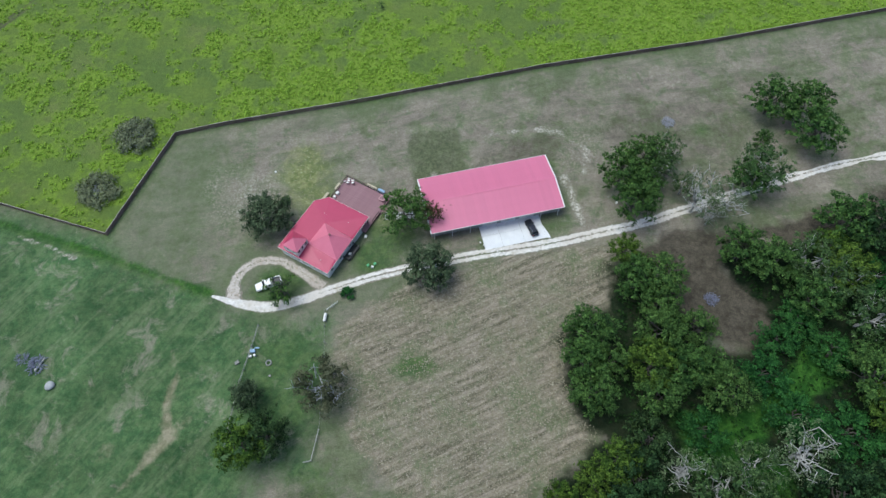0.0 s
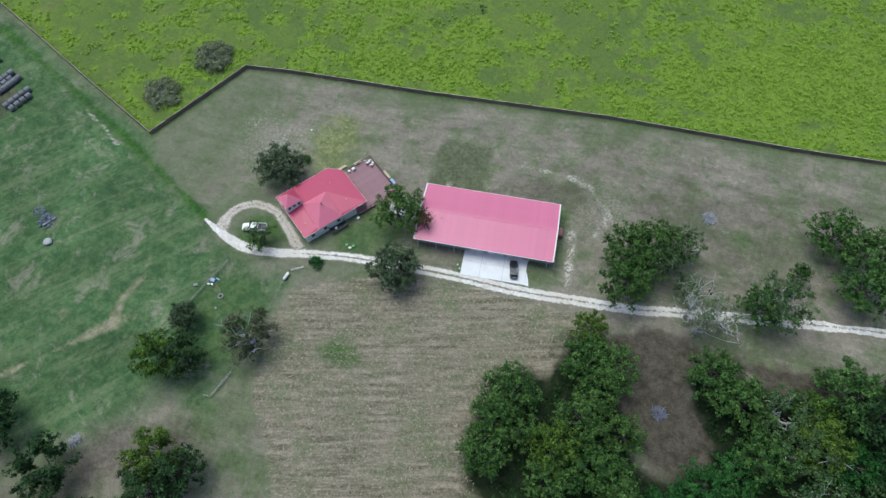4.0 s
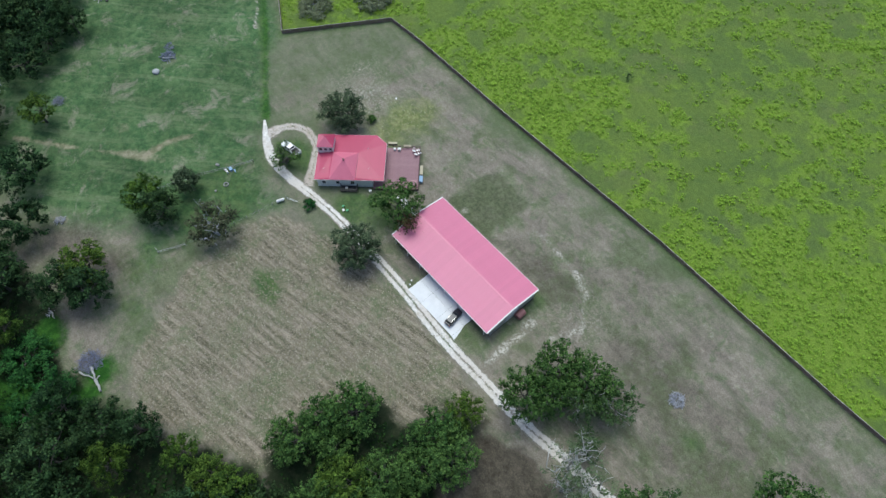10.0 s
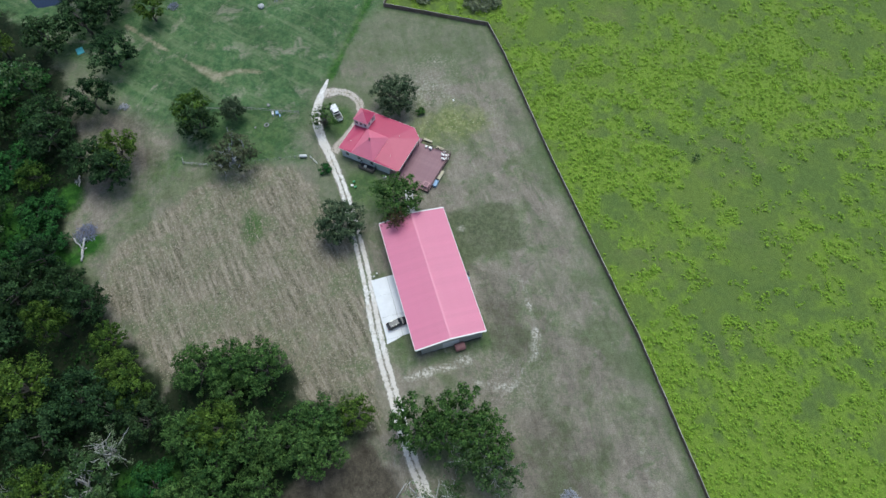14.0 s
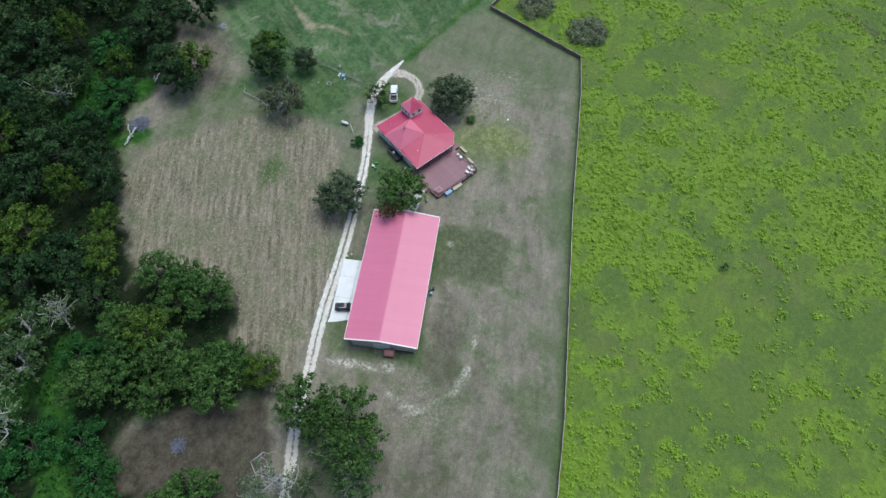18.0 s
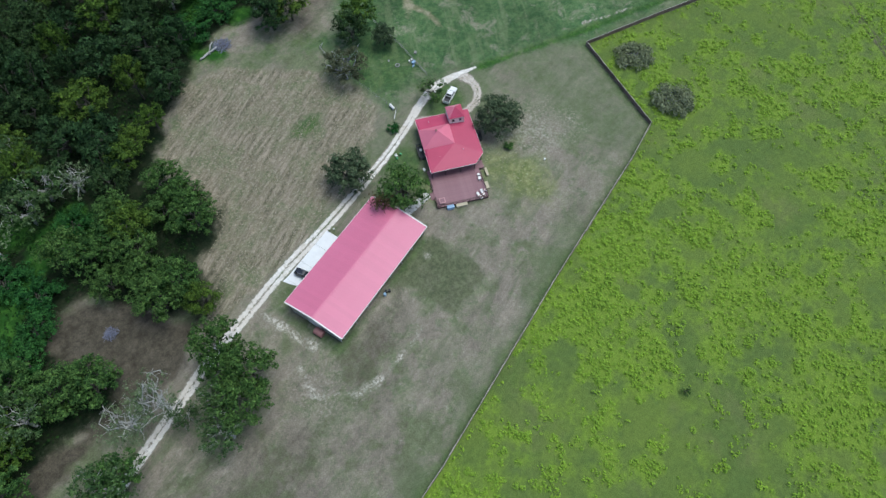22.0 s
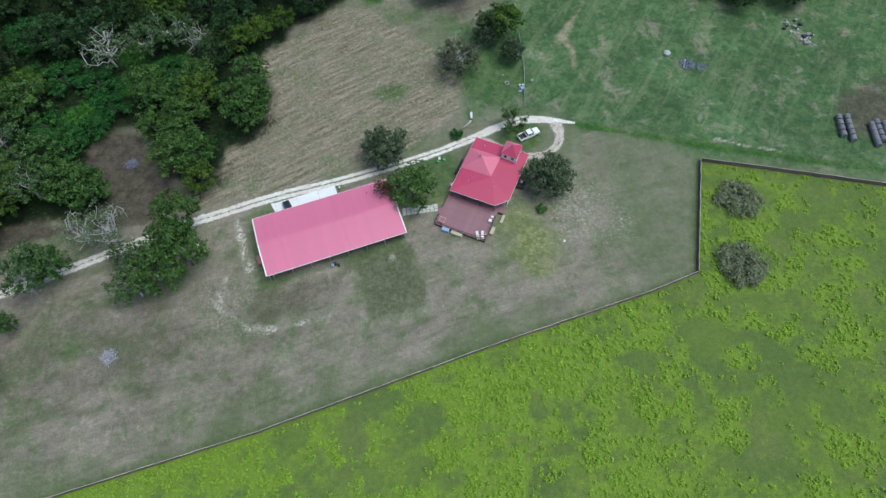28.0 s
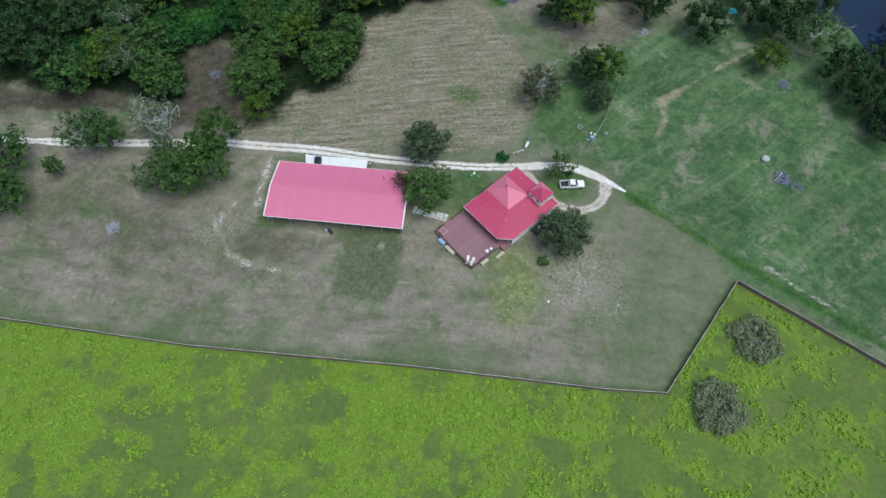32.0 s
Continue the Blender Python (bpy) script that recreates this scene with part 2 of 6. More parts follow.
def ground_material():
    m, nt, bsdf = nodes_of("grassland")
    v = coords(nt)
    edge = calc(nt, "SUBTRACT", noise_node(nt, 0.7, 5, 0.75, v), 0.5)

    def zone(name, soft=0.25):
        return ramp(nt, calc(nt, "ADD", attribute(nt, name), calc(nt, "MULTIPLY", edge, 0.9)), 0.5 - soft, 0.5 + soft)

    fine, mid = noise_node(nt, 3.4, 4, 0.75, v), noise_node(nt, 0.35, 6, 0.72, v, 0.3)
    small = noise_node(nt, 0.9, 6, 0.8, v)
    col = lawn_colour(nt, v)
    streak = noise_node(nt, 1.0, 5, 0.7, mapped(nt, v, -13.5, (0.13, 0.3, 1)), 0.4)
    col = shade(nt, col, streak, 0.84, 1.18, 0.35, 0.65)
    lane = noise_node(nt, 1.0, 4, 0.65, mapped(nt, v, -13.5, (0.03, 0.2, 1)), 0.6)
    col = blend(nt, calc(nt, "MULTIPLY", ramp(nt, lane, 0.5, 0.64), 0.45), col, shade(nt, col, small, 0.62, 0.85))
    col = blend(nt, calc(nt, "MULTIPLY", ramp(nt, lane, 0.54, 0.68), 0.4), col, (0.105, 0.14, 0.068))
    green = shade(nt, blend(nt, ramp(nt, mid, 0.36, 0.64), (0.1, 0.138, 0.066), (0.145, 0.166, 0.098)), small, 0.75, 1.25)
    col = blend(nt, calc(nt, "MULTIPLY", zone("fresh", 0.45), 0.6), col, green)
    flake = ramp(nt, noise_node(nt, 1.5, 5, 0.8, v, 0.3), 0.48, 0.64)
    col = blend(nt, calc(nt, "MULTIPLY", zone("litter", 0.45), calc(nt, "MULTIPLY", flake, 0.8)), col, (0.39, 0.355, 0.29))
    # west meadow
    west = blend(nt, ramp(nt, mid, 0.36, 0.62), (0.044, 0.102, 0.04), (0.09, 0.154, 0.064))
    west = blend(nt, ramp(nt, noise_node(nt, 0.13, 6, 0.75, v, 0.4), 0.52, 0.66), west, (0.205, 0.21, 0.145))
    swath = noise_node(nt, 1.0, 4, 0.65, mapped(nt, v, -56, (0.04, 0.28, 1)), 0.2)
    west = blend(nt, calc(nt, "MULTIPLY", ramp(nt, swath, 0.5, 0.66), 0.7), west, (0.14, 0.19, 0.095))
    west = shade(nt, shade(nt, west, small, 0.72, 1.28, 0.33, 0.67), fine, 0.84, 1.16)
    west = shade(nt, west, noise_node(nt, 0.05, 4, 0.6, v, 0.5), 0.72, 1.2)
    col = blend(nt, zone("meadow", 0.45), col, west)
    # cut straw field with mower lines
    row = noise_node(nt, 1.0, 5, 0.75, mapped(nt, v, -25, (0.1, 0.75, 1)), 0.2)
    straw = blend(nt, ramp(nt, row, 0.38, 0.62), (0.128, 0.118, 0.078), (0.305, 0.262, 0.2))
    wave = nt.nodes.new("ShaderNodeTexWave")
    wave.bands_direction = "Y"
    for k, q in (("Scale", 0.146), ("Distortion", 6.0), ("Detail", 3.0), ("Detail Scale", 0.35), ("Detail Roughness", 0.6)):
        wave.inputs[k].default_value = q
    link(nt, mapped(nt, v, -25, (1, 1, 1)), wave.inputs["Vector"])
    straw = shade(nt, straw, wave.outputs["Fac"], 0.91, 1.08, 0.0, 1.0)
    straw = blend(nt, ramp(nt, noise_node(nt, 0.09, 6, 0.75, v, 0.4), 0.44, 0.64), straw, (0.145, 0.166, 0.09))
    straw = blend(nt, ramp(nt, noise_node(nt, 1.4, 6, 0.85, v), 0.52, 0.62), straw, (0.36, 0.315, 0.25))
    straw = shade(nt, shade(nt, straw, small, 0.72, 1.28, 0.33, 0.67), fine, 0.75, 1.22)
    col = blend(nt, zone("straw"), col, straw)
    # weedy pasture: short dull grass, brown tinges, lusher green under the weeds
    past = blend(nt, ramp(nt, noise_node(nt, 0.045, 6, 0.65, v), 0.4, 0.62), (0.097, 0.15, 0.04), (0.122, 0.18, 0.04))
    past = blend(nt, calc(nt, "MULTIPLY", ramp(nt, noise_node(nt, 0.06, 5, 0.65, v, 0.5), 0.52, 0.7), 0.5), past, (0.145, 0.164, 0.066))
    past = blend(nt, calc(nt, "MULTIPLY", ramp(nt, noise_node(nt, 0.22, 5, 0.7, v), 0.5, 0.7), 0.6), past, (0.09, 0.145, 0.042))
    tuft = calc(nt, "ADD", attribute(nt, "weed"), calc(nt, "MULTIPLY", calc(nt, "SUBTRACT", noise_node(nt, 0.9, 5, 0.8, v), 0.5), 0.7))
    past = blend(nt, calc(nt, "MULTIPLY", ramp(nt, tuft, 0.18, 0.68), 0.8), past, blend(nt, mid, (0.146, 0.24, 0.032), (0.182, 0.282, 0.036)))
    past = shade(nt, shade(nt, past, small, 0.82, 1.18, 0.33, 0.67), fine, 0.84, 1.14)
    col = blend(nt, zone("pasture", 0.15), col, past)
    # forest floor with the crowns' shade in its colour, bare soil, lush and pale patches
    shaded_floor = blend(nt, ramp(nt, mid, 0.35, 0.65), (0.007, 0.018, 0.007), (0.022, 0.03, 0.015))
    col = blend(nt, zone("woods", 0.35), col, shade(nt, shaded_floor, small, 0.6, 1.4))
    brown = blend(nt, ramp(nt, mid, 0.3, 0.7), (0.055, 0.048, 0.035), (0.105, 0.092, 0.07))
    col = blend(nt, zone("bare", 0.4), col, shade(nt, shade(nt, brown, small, 0.6, 1.4), fine, 0.7, 1.3))
    rank = blend(nt, ramp(nt, small, 0.4, 0.6), (0.07, 0.088, 0.046), (0.135, 0.15, 0.085))
    col = blend(nt, calc(nt, "MULTIPLY", zone("rank", 0.35), 0.85), col, shade(nt, rank, mid, 0.75, 1.2))
    sunny = blend(nt, ramp(nt, mid, 0.4, 0.62), (0.13, 0.165, 0.055), (0.235, 0.25, 0.11))
    sunny = blend(nt, ramp(nt, noise_node(nt, 1.5, 4, 0.7, v), 0.57, 0.68), sunny, (0.4, 0.41, 0.26))
    col = blend(nt, calc(nt, "MULTIPLY", zone("yellow", 0.45), 0.9), col, shade(nt, sunny, small, 0.6, 1.4))
    lush = blend(nt, ramp(nt, mid, 0.4, 0.65), (0.045, 0.1, 0.03), (0.088, 0.145, 0.046))
    col = blend(nt, calc(nt, "MULTIPLY", zone("lush", 0.45), 0.85), col, shade(nt, lush, small, 0.6, 1.4))
    fern = blend(nt, ramp(nt, mid, 0.4, 0.65), (0.02, 0.075, 0.013), (0.048, 0.14, 0.022))
    col = blend(nt, zone("glade", 0.4), col, shade(nt, fern, small, 0.6, 1.4))
    earth = blend(nt, ramp(nt, mid, 0.38, 0.62), (0.17, 0.175, 0.1), (0.29, 0.265, 0.18))
    col = blend(nt, zone("tan", 0.35), col, shade(nt, earth, small, 0.7, 1.3))
    pale = blend(nt, ramp(nt, noise_node(nt, 1.1, 5, 0.8, v), 0.44, 0.6), (0.2, 0.19, 0.14), (0.56, 0.53, 0.46))
    col = blend(nt, zone("pale", 0.3), col, pale)
    link(nt, col, bsdf.inputs["Base Color"])
    bsdf.inputs["Roughness"].default_value = 0.95
    bsdf.inputs["Specular IOR Level"].default_value = 0.1
    bump(nt, bsdf, calc(nt, "ADD", fine, small), 0.9, 0.2)
    return m


GROUND = ground_material()


def gravel_material(name, tone, grassy, bare=0.0):
    """Crushed limestone with wheel ruts; the attribute 'rut' is 1 in the wheel tracks and 0 on the verge and the middle strip."""
    m, nt, bsdf = nodes_of(name)
    v = coords(nt)
    fine = noise_node(nt, 6.0, 4, 0.75, v)
    stone = blend(nt, ramp(nt, noise_node(nt, 1.2, 5, 0.7, v), 0.35, 0.65), tuple(c * 0.72 for c in tone), tone)
    stone = blend(nt, ramp(nt, noise_node(nt, 0.07, 4, 0.6, v), 0.42, 0.58), stone, blend(nt, fine, tuple(c * 0.7 for c in tone), tuple(c * k for c, k in zip(tone, (0.86, 0.8, 0.74)))))
    stone = blend(nt, ramp(nt, fine, 0.52, 0.8), stone, tuple(c * 0.55 for c in tone))
    wear = calc(nt, "ADD", attribute(nt, "rut"), calc(nt, "MULTIPLY", calc(nt, "SUBTRACT", noise_node(nt, 1.7, 5, 0.8, v), 0.5), grassy))
    patch = calc(nt, "MULTIPLY", calc(nt, "SUBTRACT", noise_node(nt, 0.5, 5, 0.8, v), 0.5), grassy * 0.5)
    stone = blend(nt, ramp(nt, noise_node(nt, 0.7, 6, 0.8, v), 0.5, 0.66), stone, tuple(c * k for c, k in zip(tone, (0.62, 0.58, 0.5))))
    col = blend(nt, ramp(nt, calc(nt, "SUBTRACT", calc(nt, "ADD", wear, patch), bare), 0.36, 0.6), lawn_colour(nt, v), stone)
    link(nt, col, bsdf.inputs["Base Color"])
    bsdf.inputs["Roughness"].default_value = 0.92
    bump(nt, bsdf, fine, 0.6, 0.05)
    return m


GRAVEL = gravel_material("limestone_gravel", (0.76, 0.73, 0.68), 2.4, 0.06)
GRAVEL_LOOP = gravel_material("worn_sandy_gravel", (0.56, 0.5, 0.44), 3.0, 0.22)


# ---- mesh helpers ----
rng = np.random.default_rng(7)


def mesh_of(name, verts, faces, material=None, smooth=False):
    me = bpy.data.meshes.new(name)
    me.from_pydata([tuple(map(float, p)) for p in verts], [], [tuple(map(int, q)) for q in faces])
    if material:
        me.materials.append(material)
    if smooth:
        me.polygons.foreach_set("use_smooth", [True] * len(me.polygons))
    me.update()
    return me


def quads_of(name, verts, material):
    """A mesh of loose quads from an array (n, 4, 3)."""
    n = len(verts)
    me = bpy.data.meshes.new(name)
    me.vertices.add(n * 4)
    me.vertices.foreach_set("co", np.ascontiguousarray(verts, np.float32).ravel())
    me.loops.add(n * 4)
    me.loops.foreach_set("vertex_index", np.arange(n * 4, dtype=np.int32))
    me.polygons.add(n)
    me.polygons.foreach_set("loop_start", np.arange(0, n * 4, 4, dtype=np.int32))
    me.update(calc_edges=True)
    me.materials.append(material)
    return me


def done(name, bm, material, smooth=False):
    me = bpy.data.meshes.new(name)
    bmesh.ops.recalc_face_normals(bm, faces=bm.faces)
    bm.to_mesh(me)
    bm.free()
    me.materials.append(material)
    if smooth:
        me.polygons.foreach_set("use_smooth", [True] * len(me.polygons))
    return me


def part(name, data, material, parent, label="", m=None, smooth=False):
    """Links a bmesh or a mesh as one object under a thing or a part."""
    if isinstance(data, bmesh.types.BMesh):
        data = done(name, data, material, smooth)
    ob = new(name, data)
    if parent is not None:
        ob.parent = parent
    if m is not None:
        ob.matrix_basis = m
    if label:
        tagged(ob, label)
    return ob


def box(bm, x0, x1, y0, y1, z0, z1, bevel=0.0):
    made = bmesh.ops.create_cube(bm, size=1.0, matrix=Matrix.LocRotScale(((x0 + x1) / 2, (y0 + y1) / 2, (z0 + z1) / 2), None, (abs(x1 - x0), abs(y1 - y0), abs(z1 - z0))))
    if bevel:
        edges = list({e for q in made["verts"] for e in q.link_edges})
        bmesh.ops.bevel(bm, geom=edges, offset=bevel, segments=2, affect="EDGES", profile=0.5)
    return bm


def boxes(*rows, bevel=0.0):
    bm = bmesh.new()
    for r in rows:
        box(bm, *r, bevel=bevel)
    return bm


def tube(bm, path, radii, sides=7):
    """A tapered tube along points."""
    rings = []
    for i, p in enumerate(path):
        p = Vector(p)
        a, b = Vector(path[max(i - 1, 0)]), Vector(path[min(i + 1, len(path) - 1)])
        q = (b - a).to_track_quat("Z", "Y")
        rings.append([bm.verts.new(p + q @ Vector((math.cos(k * math.tau / sides) * radii[i], math.sin(k * math.tau / sides) * radii[i], 0))) for k in range(sides)])
    for r, s in zip(rings, rings[1:]):
        for k in range(sides):
            bm.faces.new((r[k], r[(k + 1) % sides], s[(k + 1) % sides], s[k]))
    bm.faces.new(rings[0][::-1])
    bm.faces.new(rings[-1])


def thing(name, label, category, m=None, group="", kind=""):
    ob = new(name)
    if m is not None:
        ob.matrix_basis = m
    return tagged(ob, label, category, group, kind)


# ---- ground zones ----
def lattice(x, y, seed):
    """Smooth value noise on arrays."""
    gen = np.random.default_rng(seed)
    table = gen.random((64, 64))
    xi, yi = np.floor(x).astype(int), np.floor(y).astype(int)
    fx, fy = x - xi, y - yi
    fx, fy = fx * fx * (3 - 2 * fx), fy * fy * (3 - 2 * fy)
    at = lambda i, j: table[(xi + i) % 64, (yi + j) % 64]
    return (at(0, 0) * (1 - fx) + at(1, 0) * fx) * (1 - fy) + (at(0, 1) * (1 - fx) + at(1, 1) * fx) * fy


def wander(x, y, scale, seed):
    return sum(lattice(x * scale * 2 ** k, y * scale * 2 ** k, seed + k) * 0.5 ** (k + 1) for k in range(4)) - 0.47


def depth_in(x, y, poly):
    """Signed distance into a polygon (positive inside)."""
    best, inside = np.full(x.shape, 1e9), np.zeros(x.shape, bool)
    n = len(poly)
    for i in range(n):
        (ax, ay), (bx, by) = poly[i], poly[(i + 1) % n]
        dx, dy = bx - ax, by - ay
        t = np.clip(((x - ax) * dx + (y - ay) * dy) / (dx * dx + dy * dy), 0, 1)
        best = np.minimum(best, np.hypot(x - ax - t * dx, y - ay - t * dy))
        cross = (ay > y) != (by > y)
        with np.errstate(divide="ignore", invalid="ignore"):
            inside ^= cross & (x < ax + (y - ay) / (by - ay if by != ay else 1e-9) * dx)
    return np.where(inside, best, -best)


def along(x, y, line):
    """Distance to an open line."""
    best = np.full(x.shape, 1e9)
    for (ax, ay), (bx, by) in zip(line, line[1:]):
        dx, dy = bx - ax, by - ay
        t = np.clip(((x - ax) * dx + (y - ay) * dy) / (dx * dx + dy * dy), 0, 1)
        best = np.minimum(best, np.hypot(x - ax - t * dx, y - ay - t * dy))
    return best


FENCE_EAST = [(-72.0, 104.3), (-59.8, 107.9), (-22.7, 116.7), (25.6, 129.4), (71.3, 139.0), (128.4, 153.2), (205.0, 172.5)]
FENCE_WEST = [(-72.0, 104.3), (-81.9, 73.9), (-105.3, 80.6), (-125.0, 86.4), (-190.0, 105.6)]
PASTURE = [(-81.9, 73.9), (-72.0, 104.3), (-59.8, 107.9), (-22.7, 116.7), (25.6, 129.4), (71.3, 139.0), (128.4, 153.2), (205.0, 172.5), (3000, 880), (3000, 3000), (-3000, 3000), (-3000, 935), (-190.0, 105.6), (-125.0, 86.4), (-105.3, 80.6)]
MEADOW = [(-42, 51.5), (-53, 59), (-80, 69.5), (-83, 73.6), (-126, 86.2), (-190, 105), (-3000, 900), (-3000, -3000), (-120, -300), (-62, -6), (-46, 4), (-36, 20), (-25.5, 20), (-25.8, 54)]
STRAW = [(-24, 52), (-10, 60.5), (2, 65.5), (20, 69.5), (34, 73), (43, 73), (45, 60), (33, 40), (31, 27), (25, 23.5), (16.5, 16.5), (13, 9.5), (8, 8), (0, 8.5), (-6.5, 13.5), (-13.5, 19.5), (-18.5, 26), (-21, 34), (-24, 43)]
WOODS = [(-22, -2), (-11, -4), (0, 1.5), (8, 6.5), (17, 13), (26, 21), (31, 25.5), (37, 27), (28, 33), (25.5, 41), (27, 53), (36, 58), (37, 67), (44, 70), (50, 60), (53, 55), (59, 48), (66, 46), (72, 52), (66, 60), (62, 70), (66, 75), (82, 74), (100, 80), (140, 84), (3000, 200), (3000, -3000), (-120, -3000), (-86, -40), (-60, -18)]
CLEARING = [(60, 46), (53, 58), (44, 70), (50, 77), (62, 77), (76, 79), (100, 88), (120, 92), (120, 84), (100, 80), (82, 74), (66, 75), (64, 67), (70, 58), (71, 50)]
POND = [(-87, -31), (-89, -21), (-101, -17), (-107, -7), (-114, -5), (-132, -14), (-145, -30), (-130, -48), (-105, -46)]


# broad patches where the weeds stand thick (weight above 0) or are missing: x, y, radius, weight
WEED_PATCHES = [(-32, 128, 13, 0.5), (-46, 114, 6, 0.3), (-60, 119, 8, 0.22), (-51, 150, 11, 0.3), (-84, 162, 14, 0.35), (-49, 168, 10, 0.35), (-37, 175, 10, 0.45), (-27, 188, 9, 0.35),
    (-56, 187, 12, 0.35), (-125, 139, 8, 0.35), (-108, 111, 9, 0.3), (-18, 124, 7, 0.4), (-20, 146, 9, 0.25), (29, 136, 9, 0.4), (48, 146, 14, 0.45), (66, 160, 18, 0.5), (95, 165, 24, 0.4)]
WEED_GAPS = [(-15, 173, 12, 0.4), (4, 141, 8, 0.3), (-8, 181, 11, 0.35), (8, 166, 11, 0.22), (-85, 138, 10, 0.25), (-78, 126, 7, 0.2), (-68, 107, 6, 0.3), (-20, 209, 16, 0.3)]


def weed_density(x, y):
    """Where the bright weeds of the pasture stand: 0 to 1."""
    d = 0.345 + 0.4 * wander(x, y, 0.05, 61) + 0.9 * wander(x, y, 0.16, 71) + 1.15 * wander(x, y, 0.36, 75)
    for rows, sign in ((WEED_PATCHES, 1), (WEED_GAPS, -1)):
        for cx, cy, r, w in rows:
            d = d + 0.5 * sign * w * np.exp(-((x - cx) ** 2 + (y - cy) ** 2) / (r * r))
    return np.clip(d + 0.16 * np.clip((x - 14) / 22, 0, 1) * np.clip((y - 118 - 0.235 * x) / 6, 0, 1), 0, 1)


def zones(x, y):
    w1, w2 = wander(x, y, 0.12, 3), wander(x, y, 0.35, 11)
    soft = lambda d, width, ragged=1.5: np.clip(0.5 + (d + ragged * (2 * w1 + w2)) / (2 * width), 0, 1)
    z = {}
    z["pasture"] = soft(depth_in(x, y, PASTURE), 0.5, 0.4)
    z["meadow"] = soft(depth_in(x, y, MEADOW), 5.0, 3.0)
    z["straw"] = soft(depth_in(x, y, STRAW), 3.0, 4.5)
    # widened past the trees: shade at the wood's edge goes into the floor colour
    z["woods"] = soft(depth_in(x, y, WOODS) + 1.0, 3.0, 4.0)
    bare = soft(depth_in(x, y, CLEARING), 2.0, 3.0)
    bare = np.maximum(bare, soft(depth_in(x, y, [(-36, 11), (-28, 17), (-22, 15), (-24, 10), (-30, 1), (-38, -4), (-46, -1), (-44, 8)]), 4.0, 6.0) * 0.52)
    bare = np.maximum(bare, soft(depth_in(x, y, [(5.5, 93.5), (27, 98.5), (30, 104), (26, 106.5), (6, 102)]), 2.0, 4.0) * 0.5)
    bare = np.maximum(bare, soft(9.0 - np.hypot(x + 132, (y - 62) * 0.8), 3.0, 5.0) * 0.7)
    bare = np.maximum(bare, 0.4 * soft(22.0 - np.hypot((x - 62) * 0.55, y - 108), 14.0, 14.0))
    z["bare"] = bare
    z["yellow"] = np.maximum(soft(6.0 - np.hypot(x + 36.0, (y - 91) * 0.8), 4.0, 5.0), 0.7 * soft(3.0 - along(x, y, [(-13, 74), (-17, 79)]), 3.0, 4.0))
    lush = np.zeros(x.shape)
    inside = np.minimum(along(x, y, FENCE_EAST), along(x, y, FENCE_WEST[:2]))
    fresh = np.maximum(soft(5.0 - inside, 4.0, 5.0) * 0.75, soft(-(x + 54), 8.0, 8.0) * 0.85)
    z["fresh"] = np.maximum(fresh, soft(11.0 - along(x, y, [(-20, 64), (-36, 60), (-48, 62)]), 5.0, 5.0) * 0.8)
    z["litter"] = np.maximum(soft(6.5 - np.hypot((x + 47) * 0.75, (y - 86) * 0.75), 6.0, 7.0), soft(5.0 - np.hypot((x - 35) * 0.8, (y - 101) * 0.6), 4.0, 5.0) * 0.8)
    bare = np.maximum(bare, 0.46 * soft(10.0 - np.hypot((x - 47) * 0.7, y - 105), 8.0, 10.0))
    z["bare"] = bare
    z["rank"] = soft(depth_in(x, y, [(4.0, 91.4), (-8.8, 89.0), (-10.9, 106.0), (2.6, 107.3), (4.6, 101)]), 1.2, 3.0) * 0.8
    lush = np.maximum(lush, soft(2.2 - np.hypot((x + 7) * 0.7, y - 42.5), 2.0, 3.0))
    lush = np.maximum(lush, soft(5.0 - np.hypot((x + 16) * 0.7, y - 14), 3.0, 5.0) * 0.7)
    lush = np.maximum(lush, soft(9.0 - np.hypot(x + 34.5, (y - 38) * 0.6), 4.0, 4.0) * 0.5)
    lush = np.maximum(lush, soft(6.0 - np.hypot(x + 38.5, (y - 61) * 1.1), 2.0, 2.0) * 0.8)
    lush = np.maximum(lush, soft(7.0 - np.hypot(x + 15, (y - 71) * 0.9), 3.0, 4.0) * 0.8)
    lush = np.maximum(lush, soft(2.5 - np.hypot(x - 66, y - 108), 2.0, 3.0) * 0.8)
    lush = np.maximum(lush, soft(1.2 - along(x, y, [(-54, 59), (-87.5, 69.8), (-108, 76), (-150, 88)]), 1.0, 0.8))
    glade = np.zeros(x.shape)
    for cx, cy, r in ((-4, 4, 4), (58, 29.5, 5), (71, 36, 5), (52, 30, 4), (80, 45, 4), (-18, -4, 4), (64, 20, 4)):
        glade = np.maximum(glade, soft(r - np.hypot(x - cx, y - cy), 2.0, 3.0))
    glade = np.maximum(glade, soft(3.0 - along(x, y, [(51, 25), (60, 31), (67, 34), (81, 45)]), 1.5, 2.5))
    glade = np.maximum(glade, 0.66 * soft(0.9 - along(x, y, [(-54.5, 59.2), (-70, 64.6), (-87.5, 70.6), (-108, 76.8), (-150, 89)]), 0.8, 0.8))
    z["glade"] = np.maximum(glade, soft(2.5 - along(x, y, [(-16, -21), (-9, -17), (-2, -8), (0, 2)]), 1.5, 2.5))
    lush = np.maximum(lush, soft(1.4 - along(x, y, [(22.5, 77.3), (28.8, 79.2), (28.4, 83), (25.2, 96)]), 1.2, 1.6) * 0.62)
    lush = np.maximum(lush, soft(0.8 - along(x, y, [(25.2, 96.8), (-6.5, 89)]), 0.8, 1.2) * 0.62)
